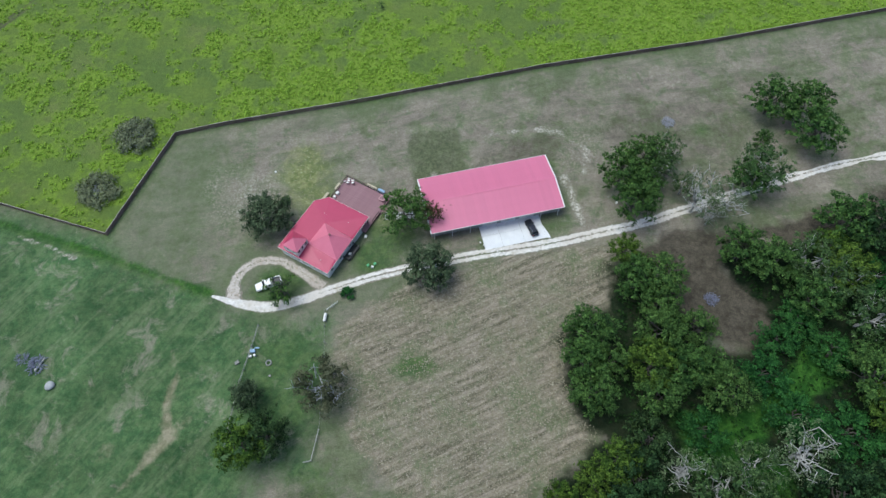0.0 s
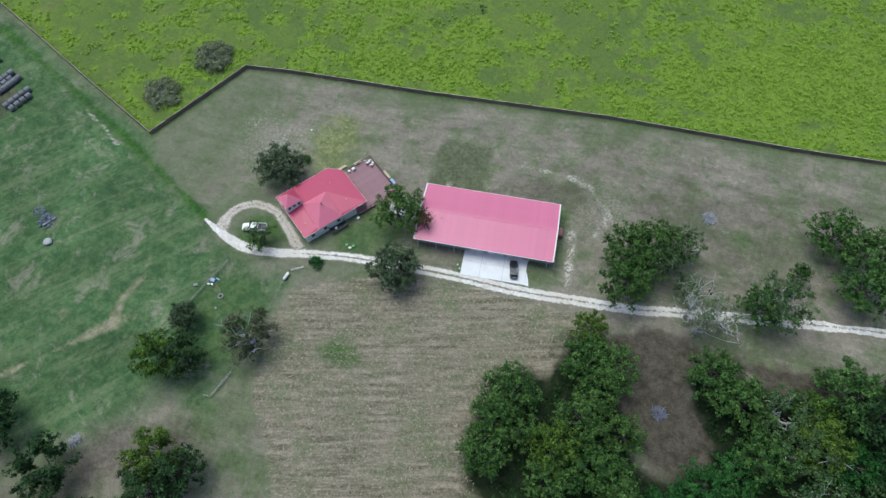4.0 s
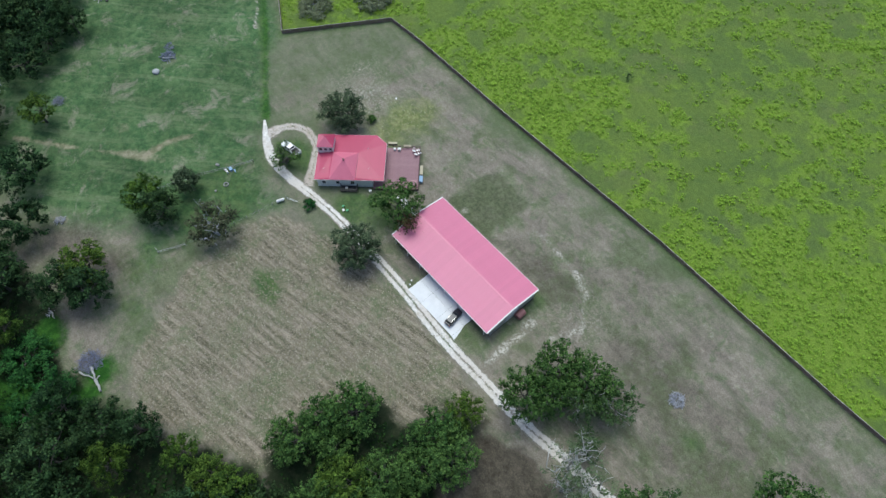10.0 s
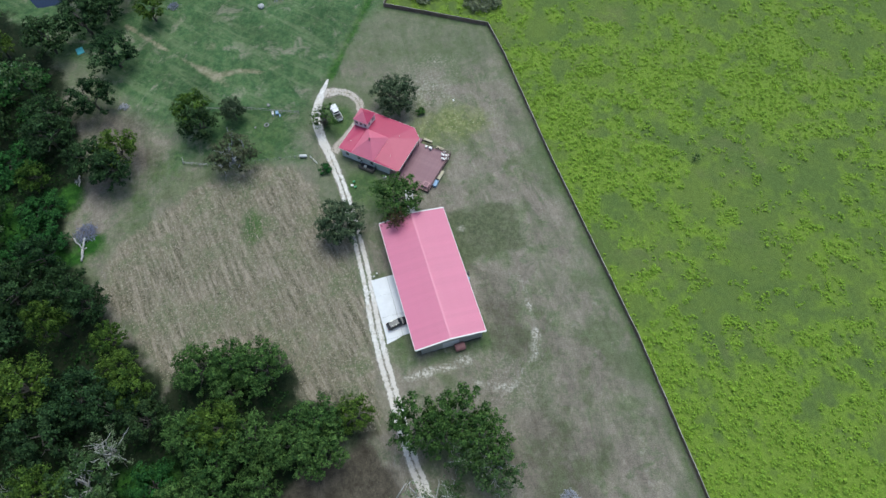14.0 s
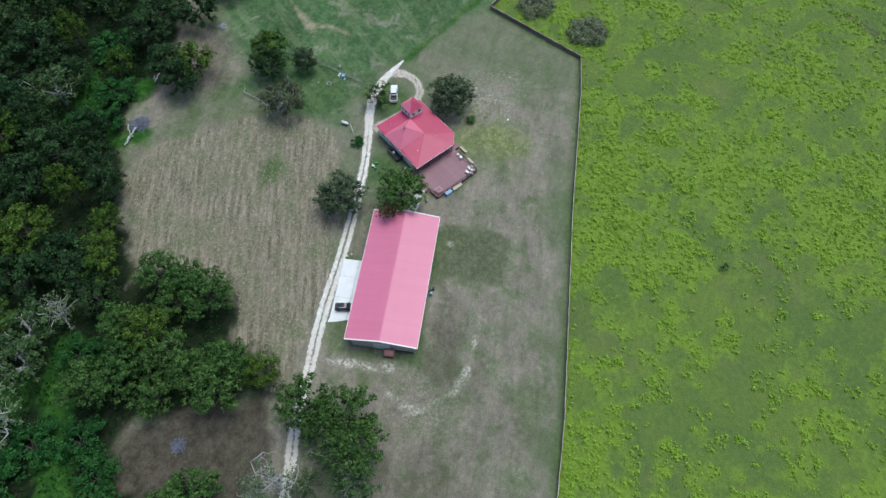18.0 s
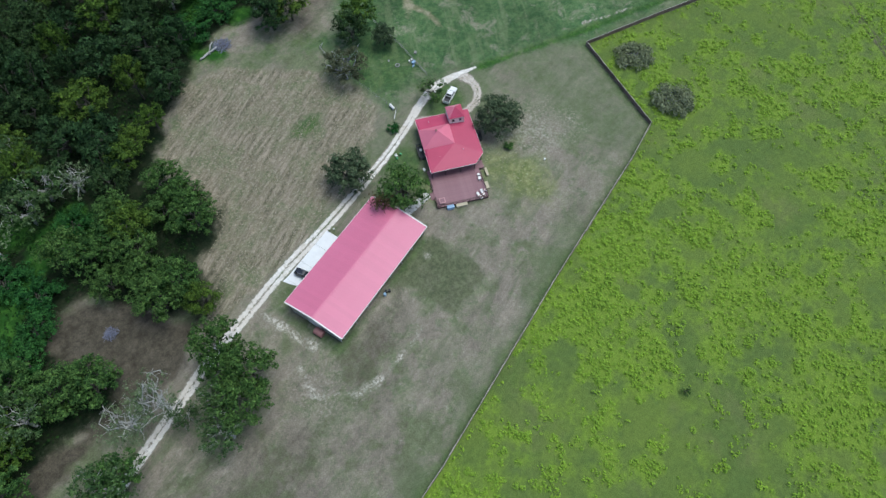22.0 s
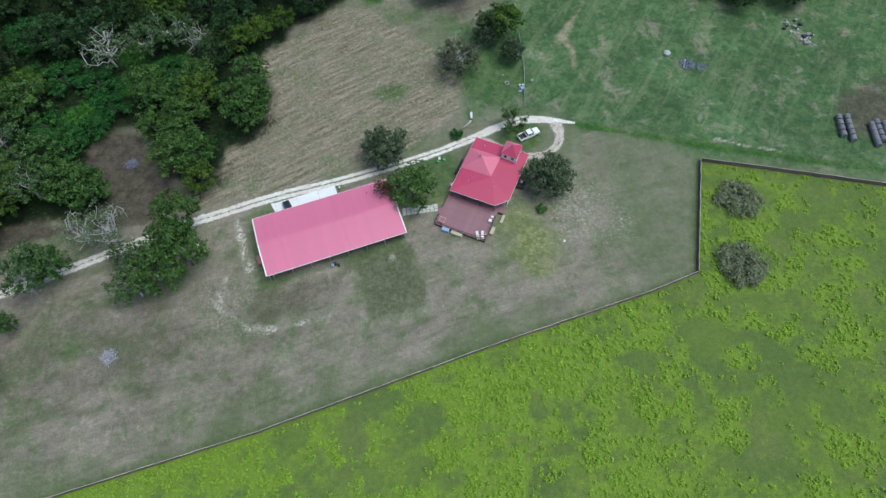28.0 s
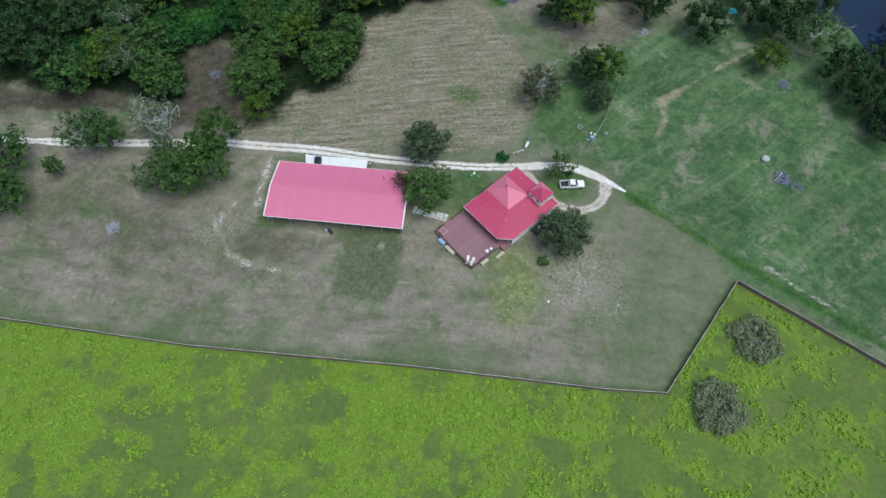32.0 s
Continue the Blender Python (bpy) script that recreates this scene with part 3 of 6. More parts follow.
    # green verge inside the fence, its dark tone also standing for the fence's shadow
    lush = np.maximum(lush, soft(1.3 - inside, 1.6, 1.2) * 0.8)
    # dark green patch that also carries the trees' shadow at the wood's edge
    lush = np.maximum(lush, soft(depth_in(x, y, [(-30, 20), (-22, 24), (-15, 17), (-7, 10), (-12, 2), (-22, 3)]), 3.0, 7.0) * 0.5)
    z["lush"] = lush
    pale = soft(0.5 - along(x, y, [(32.6, 78.6), (31.0, 83.5), (30.2, 89.5)]), 0.7, 2.0)
    pale = np.maximum(pale, soft(0.3 - along(x, y, [(5.2, 103.6), (11.6, 106.0), (18.5, 107.2), (24.2, 107.3)]), 0.9, 1.6) * 0.9)
    pale = np.maximum(pale, soft(0.5 - along(x, y, [(24.2, 107.3), (28.5, 106.6), (31.5, 104.2), (35.4, 100.6), (34.4, 95.5), (33.0, 91.5)]), 1.3, 2.4) * 0.66)
    pale = np.maximum(pale, soft(4.5 - np.hypot(x + 50, (y - 90) * 0.6), 6.0, 9.0) * 0.42)
    pale = np.maximum(pale, soft(1.8 - np.hypot(x - 28.8, y - 91.5), 1.5, 2.0) * 0.8)
    pale = np.maximum(pale, soft(0.35 - along(x, y, [(-88, 67.5), (-96, 71.0), (-105, 73.8)]), 0.5, 1.0))
    tan = soft(0.45 - along(x, y, [(-78, -2), (-74, 3), (-68.0, 10.8), (-63.5, 17), (-57, 25.5), (-56.6, 28), (-58.4, 33.5), (-57.4, 39.5)]), 0.9, 1.0)
    tan = np.maximum(tan, 0.7 * soft(0.5 - along(x, y, [(-57.4, 39.5), (-60, 46), (-56, 54)]), 0.9, 1.6))
    tan = np.maximum(tan, 0.7 * soft(0.5 - along(x, y, [(-66, 13), (-60, 22), (-52, 32), (-50, 40)]), 0.9, 1.8))
    z["tan"] = np.maximum(tan, 0.62 * soft(2.0 - np.hypot(x + 68, y - 24), 2.0, 3.0))
    pale = np.maximum(pale, soft(1.2 - np.hypot(x + 4, y - 92.5), 1.0, 1.0) * 0.6)
    z["pale"] = pale
    z["weed"] = weed_density(x, y)
    z["straw"] = z["straw"] * (1 - 0.7 * soft(5.0 - np.hypot((x + 16) * 0.7, y - 14), 3.0, 5.0))
    for k in ("meadow", "straw", "woods", "bare", "rank", "fresh", "litter", "lush", "glade", "pale", "yellow", "tan"):
        z[k] = z[k] * (1 - z["pasture"])
    for r in (-0.85, 0.85):
        z["bare"] = np.maximum(z["bare"], soft(0.4 - along(x, y, [(-152 + r, 112), (-143.8 + r, 126.6), (-133.2 + r, 144.6), (-122.7 + r, 161.0), (-95 + r, 207), (-70 + r, 250)]), 0.5, 0.4) * 0.85)
    return z


def ground_height(x, y):
    h = 0.25 * wander(x, y, 0.05, 21) * np.clip((np.hypot(x - 0, y - 75) - 55) / 40, 0, 1)
    return h - 0.9 * np.clip(depth_in(x, y, POND) / 3.0, 0, 1)


def axis(lo, hi, step):
    core = np.arange(lo, hi + step / 2, step)
    out = np.array([6, 14, 28, 55, 110, 220, 450, 900, 1800, 2900.0])
    return np.concatenate([lo - out[::-1], core, hi + out])


def build_ground():
    gx, gy = axis(-172, 150, 0.8), axis(-78, 246, 0.8)
    x, y = np.meshgrid(gx, gy)
    nx, ny = len(gx), len(gy)
    z = ground_height(x, y)
    me = bpy.data.meshes.new("ground")
    me.vertices.add(nx * ny)
    me.vertices.foreach_set("co", np.stack([x, y, z], -1).astype(np.float32).ravel())
    i = (np.arange(ny - 1)[:, None] * nx + np.arange(nx - 1)[None, :]).ravel()
    idx = np.stack([i, i + 1, i + 1 + nx, i + nx], -1).astype(np.int32)
    me.loops.add(idx.size)
    me.loops.foreach_set("vertex_index", idx.ravel())
    me.polygons.add(len(idx))
    me.polygons.foreach_set("loop_start", np.arange(0, idx.size, 4, dtype=np.int32))
    me.polygons.foreach_set("use_smooth", np.ones(len(idx), bool))
    me.update(calc_edges=True)
    for name, value in zones(x.ravel(), y.ravel()).items():
        a = me.attributes.new(name, "FLOAT", "POINT")
        a.data.foreach_set("value", value.astype(np.float32))
    me.materials.append(GROUND)
    tagged(new("ground", me), "open grassland with lawn, straw field and green pasture", "ground", kind="structure")


build_ground()


def spline(points, step=0.7):
    """A smooth line through points, at even steps."""
    p = [Vector((*q, 0)) for q in points]
    p = [p[0] * 2 - p[1], *p, p[-1] * 2 - p[-2]]
    out = []
    for i, (a, b, c, d) in enumerate(zip(p, p[1:], p[2:], p[3:])):
        n = max(2, int((c - b).length / step))
        for k in range(n):
            t = k / n
            out.append((i + t, 0.5 * ((2 * b) + (c - a) * t + (2 * a - 5 * b + 4 * c - d) * t * t + (3 * b - a - 3 * c + d) * t ** 3)))
    return out + [(len(points) - 1.0, p[-2])]


def build_track(name, points, widths, ruts, material, z, label, step=0.45):
    """A gravel way as a ribbon; widths and ruts (1: all gravel, 0: two wheel tracks) run along it."""
    line = spline(points, step)
    n, m = len(line), 17
    verts, rut, faces = [], [], []
    for i, (s, p) in enumerate(line):
        a, b = line[max(i - 1, 0)][1], line[min(i + 1, n - 1)][1]
        side = Vector((-(b - a).y, (b - a).x, 0)).normalized()
        k = min(int(s), len(widths) - 2)
        w = widths[k] + (widths[k + 1] - widths[k]) * (s - k)
        full = ruts[k] + (ruts[k + 1] - ruts[k]) * (s - k)
        for j in range(m):
            c = j / (m - 1) * 2 - 1
            ragged = 1 + 0.12 * noise.noise(Vector((p.x * 0.5, p.y * 0.5, c * 2))) + 0.14 * noise.noise(Vector((p.x * 1.4, p.y * 1.4, 7 + (c > 0))))
            q = p + side * (c * w / 2 * ragged)
            verts.append((q.x, q.y, z + 0.03 * (1 - c * c)))
            solid = 1 - max(0, (abs(c) - 0.5) / 0.5) ** 1.6
            two = solid - 0.85 * math.exp(-(c / 0.22) ** 2)
            rut.append((two * (1 - full) + solid * full) * (0.0 if abs(c) > 0.97 else 1.0))
            if i and j:
                k0 = i * m + j
                faces.append((k0 - m - 1, k0 - m, k0, k0 - 1))
    me = mesh_of(name, verts, faces, material, True)
    a = me.attributes.new("rut", "FLOAT", "POINT")
    a.data.foreach_set("value", rut)
    return tagged(new(name, me), label, "driveway", kind="structure")


ROAD = [(-53.6, 58.4), (-47.4, 56.8), (-40.9, 55.9), (-33.5, 57.6), (-26.7, 60.4), (-18.5, 63.4), (-9.5, 66.0), (0.9, 68.5), (8.9, 70.2), (23.6, 73.0), (36.0, 76.3), (47.1, 79.2), (54.3, 81.9), (68.9, 87.2), (87.5, 93.6), (98.7, 97.2), (111.0, 100.0), (140.0, 106.0), (210, 120), (420, 170)]
build_track("road", ROAD, [0.6, 2.5, 3.0, 2.8, 2.6, 2.6, 2.7, 3.0, 3.0, 3.1, 3.0, 2.9, 2.9, 2.9, 2.9, 2.9, 2.9, 2.9, 2.9, 2.9], [0.9, 0.9, 0.85, 0.75, 0.5, 0.15, 0.0, 0.0, 0.1, 0.2, 0.3, 0.35, 0.3, 0.3, 0.3, 0.3, 0.3, 0.3, 0.3, 0.3], GRAVEL, 0.02, "pale limestone gravel driveway with two wheel tracks")
build_track("road", [(-48.6, 57.6), (-48.9, 61.6), (-47.6, 65.0), (-44.3, 67.4), (-39.2, 67.5), (-34.6, 65.2), (-28.4, 61.0)], [4.2, 2.9, 2.6, 2.6, 2.5, 2.7, 3.0], [1.0, 0.8, 0.6, 0.5, 0.6, 0.7, 0.9], GRAVEL_LOOP, 0.012, "worn sandy gravel turning loop beside the house")
pond = mesh_of("water", [(x * 1.0, y * 1.0, -0.12) for x, y in POND], [tuple(range(len(POND)))], WATER)
tagged(new("water", pond), "dark blue pond water behind the trees", "pond", kind="structure")


# ---- buildings ----
def wall_mesh(length, height, openings, thick=0.18):
    """A wall along x with openings that go right through: rows of (x0, x1, z0, z1)."""
    bm = bmesh.new()
    cuts = sorted({0.0, length, *[o[0] for o in openings], *[o[1] for o in openings]})
    for a, b in zip(cuts, cuts[1:]):
        spans = sorted((o[2], o[3]) for o in openings if o[0] <= a + 1e-6 and o[1] >= b - 1e-6)
        z = 0.0
        for lo, hi in spans:
            if lo > z:
                box(bm, a, b, 0, thick, z, lo)
            z = hi
        if z < height:
            box(bm, a, b, 0, thick, z, height)
    return bm


def add_window(parent, x0, x1, z0, z1, name="window"):
    """A framed window on a wall that runs along x and faces -y."""
    w = 0.09
    frame_part = part(name, boxes((x0 - w, x0 + 0.03, -0.05, 0.1, z0 - w, z1 + w), (x1 - 0.03, x1 + w, -0.05, 0.1, z0 - w, z1 + w), (x0 + 0.03, x1 - 0.03, -0.05, 0.1, z1 - 0.03, z1 + w), (x0 + 0.03, x1 - 0.03, -0.05, 0.1, z0 - w, z0 + 0.03), ((x0 + x1) / 2 - 0.02, (x0 + x1) / 2 + 0.02, -0.03, 0.06, z0 + 0.03, z1 - 0.03)), WHITE, parent)
    part("pane", boxes((x0 + 0.03, x1 - 0.03, 0.03, 0.05, z0 + 0.03, z1 - 0.03)), GLASS, frame_part, "dark glass pane")
    part("sill", boxes((x0 - 0.12, x1 + 0.12, -0.1, -0.05, z0 - 0.14, z0 - w)), WHITE, frame_part)


def sheet(name, corners, parent, material, thick=0.06, rib=0.0, label=""):
    """One roof plane as a thin slab, from its upper corners in order; ribs run straight down the slope."""
    bm = bmesh.new()
    top = [bm.verts.new(c) for c in corners]
    low = [bm.verts.new((c[0], c[1], c[2] - thick)) for c in corners]
    bm.faces.new(top)
    bm.faces.new(low[::-1])
    n = len(corners)
    for i in range(n):
        bm.faces.new((top[i], low[i], low[(i + 1) % n], top[(i + 1) % n]))
    if rib:
        # seams: thin upstands across the eave direction, cut to the plane's outline
        a, b = Vector(corners[0]), Vector(corners[1])
        along_dir = (b - a).normalized()
        flat_n = (Vector(corners[1]) - a).cross(Vector(corners[2]) - a).normalized()
        if flat_n.z < 0:
            flat_n = -flat_n
        up_dir = flat_n.cross(along_dir).normalized()
        if up_dir.z < 0:
            up_dir = -up_dir
        uv = [((Vector(c) - a).dot(along_dir), (Vector(c) - a).dot(up_dir)) for c in corners]
        s = rib / 2
        while s < max(q[0] for q in uv):
            hits = []
            for i in range(n):
                (x0, y0), (x1, y1) = uv[i], uv[(i + 1) % n]
                if (x0 - s) * (x1 - s) < 0:
                    hits.append(y0 + (y1 - y0) * (s - x0) / (x1 - x0))
            if len(hits) > 1 and max(hits) - min(hits) > 0.3:
                y0, y1 = min(hits), max(hits)
                p = [a + along_dir * (s + dx) + up_dir * yy + flat_n * dz for yy in (y0 + 0.02, y1 - 0.02) for dx, dz in ((-0.03, 0.0), (0, 0.035), (0.03, 0.0))]
                q = [bm.verts.new(v) for v in p]
                bm.faces.new((q[0], q[1], q[4], q[3]))
                bm.faces.new((q[1], q[2], q[5], q[4]))
            s += rib
    return part(name, bm, material, parent, label)


def rail(parent, pts, height, z, material=DARK_WOOD, gap=1.6):
    """Railing along points at height z: posts, top and middle rails."""
    for (ax, ay), (bx, by) in zip(pts, pts[1:]):
        length = math.hypot(bx - ax, by - ay)
        m = Matrix.Translation((ax, ay, z)) @ Matrix.Rotation(math.atan2(by - ay, bx - ax), 4, "Z")
        part("top_rail", boxes((0, length, -0.08, 0.08, height - 0.05, height)), material, parent, m=m)
        part("middle_rail", boxes((0, length, -0.03, 0.03, height * 0.5 - 0.04, height * 0.5 + 0.04)), material, parent, m=m)
        n = max(1, round(length / gap))
        for i in range(n + 1):
            part("post", boxes((i * length / n - 0.05, i * length / n + 0.05, -0.05, 0.05, 0, height - 0.05)), material, parent, m=m)


def build_house():
    W, D, E = 17.2, 14.0, 3.38
    house = thing("house", "single-storey house with red metal hip roof and lookout turret", "house", pose(-27.1, 62.8, 0, 0, 0, 61.3))
    # walls: south, east, north, west
    south = part("wall", wall_mesh(13.7, 3.2, [(1.2, 2.1, 1.0, 2.3), (4.6, 5.5, 1.0, 2.3), (7.0, 7.95, 0.1, 2.15), (8.3, 9.2, 1.0, 2.3)]), SIDING, house, m=pose(0.5, 0.5, 0))
    for x0, x1 in ((1.2, 2.1), (4.6, 5.5), (8.3, 9.2)):
        add_window(south, x0, x1, 1.0, 2.3)
    door = part("door", boxes((7.0, 7.95, 0.04, 0.1, 0.1, 2.15)), WHITE, south)
    part("handle", boxes((7.8, 7.86, -0.02, 0.04, 1.05, 1.12)), CHROME, door)
    east = part("wall", wall_mesh(12.6, 3.2, [(1.6, 3.4, 0.8, 2.2), (5.2, 7.2, 0.1, 2.15), (9.0, 10.6, 0.8, 2.2)]), SIDING, house, m=pose(14.2, 0.68, 0, 0, 0, 90))
    add_window(east, 1.6, 3.4, 0.8, 2.2)
    add_window(east, 5.2, 7.2, 0.1, 2.15, "sliding_door")
    add_window(east, 9.0, 10.6, 0.8, 2.2)
    north = part("wall", wall_mesh(13.7, 3.2, [(2.0, 3.0, 1.0, 2.3), (6.0, 6.95, 0.1, 2.15), (10.0, 11.2, 1.0, 2.3)]), SIDING, house, m=pose(14.2, 13.46, 0, 0, 0, 180))
    add_window(north, 2.0, 3.0, 1.0, 2.3)
    add_window(north, 10.0, 11.2, 1.0, 2.3)
    part("door", boxes((6.0, 6.95, 0.04, 0.1, 0.1, 2.15)), WHITE, north)
    west = part("wall", wall_mesh(12.6, 3.2, [(1.5, 2.6, 1.0, 2.3), (4.5, 5.4, 1.0, 2.3), (8.6, 10.6, 0.9, 2.3)]), SIDING, house, m=pose(0.5, 13.28, 0, 0, 0, -90))
    for x0, x1, z0 in ((1.5, 2.6, 1.0), (4.5, 5.4, 1.0), (8.6, 10.6, 0.9)):
        add_window(west, x0, x1, z0, 2.3)
    part("floor_slab", boxes((0.45, 14.35, 0.45, 13.5, 0, 0.1)), CONCRETE, house)
    part("soffit", boxes((0.1, W - 0.1, 0.1, 11.3, 3.2, 3.26), (0.1, 14.4, 11.3, D - 0.1, 3.2, 3.26)), WHITE, house)
    for x, y in ((W - 0.35, 0.4), (W - 0.35, 3.8), (W - 0.35, 7.6), (W - 0.35, 11.2), (14.5, 13.5)):
        part("porch_post", boxes((x - 0.08, x + 0.08, y - 0.08, y + 0.08, 0, 3.2), bevel=0.01), DARK_WOOD, house)
    # low main roof
    a, b, c, d, e = (0, 0, E), (W, 0, E), (W, 11.4, E), (14.5, D, E), (0, D, E)
    q0, q1, q2, q3 = (3.9, 0.6, 3.62), (10.2, 0.6, 3.62), (10.4, 7.8, 4.1), (4.0, 8.0, 4.1)
    for name, pts in (("south", (a, b, q1, q0)), ("east", (b, c, q2, q1)), ("corner", (c, d, q2)), ("north", (d, e, q3, q2)), ("west", (e, a, q0, q3))):
        sheet("roof_plane", pts, house, ROOF_HOUSE, 0.1)
    for (p, q) in ((a, b), (b, c), (c, d), (d, e), (e, a)):
        length = math.hypot(q[0] - p[0], q[1] - p[1])
        part("fascia", boxes((0.0, length, -0.035, 0.0, -0.2, 0.02)), WHITE, house, m=Matrix.Translation(p) @ Matrix.Rotation(math.atan2(q[1] - p[1], q[0] - p[0]), 4, "Z"))
    # tall pyramid over the middle room
    p0, p1, p2, p3, top = (3.7, -0.08, 3.56), (10.1, -0.08, 3.56), (10.4, 7.8, 4.16), (4.0, 8.0, 4.16), (7.3, 4.2, 6.55)
    for pts in ((p0, p1, top), (p1, p2, top), (p2, p3, top), (p3, p0, top)):
        sheet("pyramid_plane", pts, house, ROOF_PYRAMID, 0.06, 0.0, "faded pink-red metal roof plane")
    vent = bmesh.new()
    tube(vent, [(7.35, 3.85, 6.1), (7.35, 3.85, 6.75), (7.35, 3.85, 6.76), (7.35, 3.85, 6.95)], [0.14, 0.14, 0.28, 0.2], 12)
    part("roof_vent", vent, RUSTY, house, "dull red round roof vent")
    for x, y, z in ((12.6, 9.4, 3.75), (2.0, 3.1, 3.55), (13.3, 3.2, 3.55)):
        pipe = bmesh.new()
        tube(pipe, [(x, y, z), (x, y, z + 0.45)], [0.06, 0.06], 8)
        part("vent_pipe", pipe, WHITE, house)
    # turret
    x0, x1, y0, y1, zb, zt = 0.28, 4.08, 8.15, 11.85, 3.5, 5.95
    for length, m, n in ((x1 - x0, pose(x0, y0, zb), 3), (y1 - y0, pose(x1, y0, zb, 0, 0, 90), 2), (x1 - x0, pose(x1, y1, zb, 0, 0, 180), 3), (y1 - y0, pose(x0, y1, zb, 0, 0, -90), 2)):
        wide = 0.7
        slots = [((k + 0.5) * length / n - wide / 2, (k + 0.5) * length / n + wide / 2, 0.85, 1.95) for k in range(n)]
        w = part("turret_wall", wall_mesh(length, zt - zb, slots, 0.12), WHITE, house, "white turret wall", m=m)
        for s in slots:
            add_window(w, *s)
    for x in (x0, x1):
        for y in (y0, y1):
            part("turret_corner", boxes((x - 0.07, x + 0.07, y - 0.07, y + 0.07, zb, zt)), WHITE, house)
    o = 0.2
    t = [(x0 - o, y0 - o, zt), (x1 + o, y0 - o, zt), (x1 + o, y1 + o, zt), (x0 - o, y1 + o, zt)]
    tip = ((x0 + x1) / 2, (y0 + y1) / 2, 7.75)
    # planes 0 and 3 take the paler sheet: their brighter light is painted in
    for i in range(4):
        sheet("turret_roof_plane", (t[i], t[(i + 1) % 4], tip), house, ROOF_PYRAMID if i in (0, 3) else ROOF_HOUSE, 0.06)
    part("turret_soffit", boxes((x0 - o, x1 + o, y0 - o, y1 + o, zt - 0.1, zt - 0.06)), WHITE, house)
    fin = bmesh.new()
    tube(fin, [(*tip[:2], 7.65), (*tip[:2], 7.9), (*tip[:2], 8.15)], [0.07, 0.05, 0.02], 8)
    part("finial", fin, RUSTY, house)
    # deck on the east side
    deck = thing("deck", "dark red stained wooden deck with low railing", "deck", pose(-27.1, 62.8, 0, 0, 0, 61.3))
    u0, u1, v0, v1, h = 14.4, 25.6, -0.4, 12.2, 0.62
    part("frame", boxes((u0, u1, v0, v1, 0.0, h - 0.06), (14.6, 17.0, v1, 13.6, 0, h - 0.06)), DARK_WOOD, deck)
    plank = done("plank", boxes((-0.068, 0.068, v0 - 0.04, v1 + 0.04, h - 0.05, h)), DECK)
    n = int((u1 - u0) / 0.145)
    for i in range(n):
        part("plank", plank, DECK, deck, m=pose(u0 + 0.075 + i * (u1 - u0 - 0.02) / n, 0, 0))
    short = done("plank", boxes((-0.068, 0.068, v1 + 0.05, 13.65, h - 0.05, h)), DECK)
    for i in range(15):
        part("plank", short, DECK, deck, m=pose(14.7 + i * 0.15, 0, 0))
    rail(deck, [(u1, v0), (u1, v1), (18.6, v1)], 0.95, h)
    rail(deck, [(17.6, v0), (20.6, v0)], 0.95, h)
    rail(deck, [(23.0, v0), (u1, v0)], 0.95, h)
    part("step", boxes((20.8, 22.8, v0 - 0.9, v0 - 0.02, 0, 0.2), (20.8, 22.8, v0 - 0.5, v0 - 0.02, 0.2, 0.4)), DECK, deck)
    # two small railed landings at the side doors
    base = pose(-27.1, 62.8, 0, 0, 0, 61.3)
    for x0, x1, y0, y1 in ((6.3, 10.4, -1.3, 0.45), (5.9, 8.4, 13.75, 15.5)):
        land = thing("landing", "small dark landing with black metal railing at the house wall", "landing", base, "landings at the house")
        part("platform", boxes((x0, x1, y0, y1, 0, 0.35)), BLACK, land)
        out = y0 if y0 < 0 else y1
        inn = y1 if y0 < 0 else y0
        part("side_table", boxes(((x0 + x1) / 2 - 0.9, (x0 + x1) / 2 - 0.3, (y0 + y1) / 2 - 0.3, (y0 + y1) / 2 + 0.25, 0.35, 0.85), bevel=0.03), WHITE, land, "white box on the landing")
        rail(land, [(x0, inn), (x0, out), (x1, out), (x1, inn)], 1.0, 0.35, BLACK, 0.8)
    return base


HOUSE = build_house()


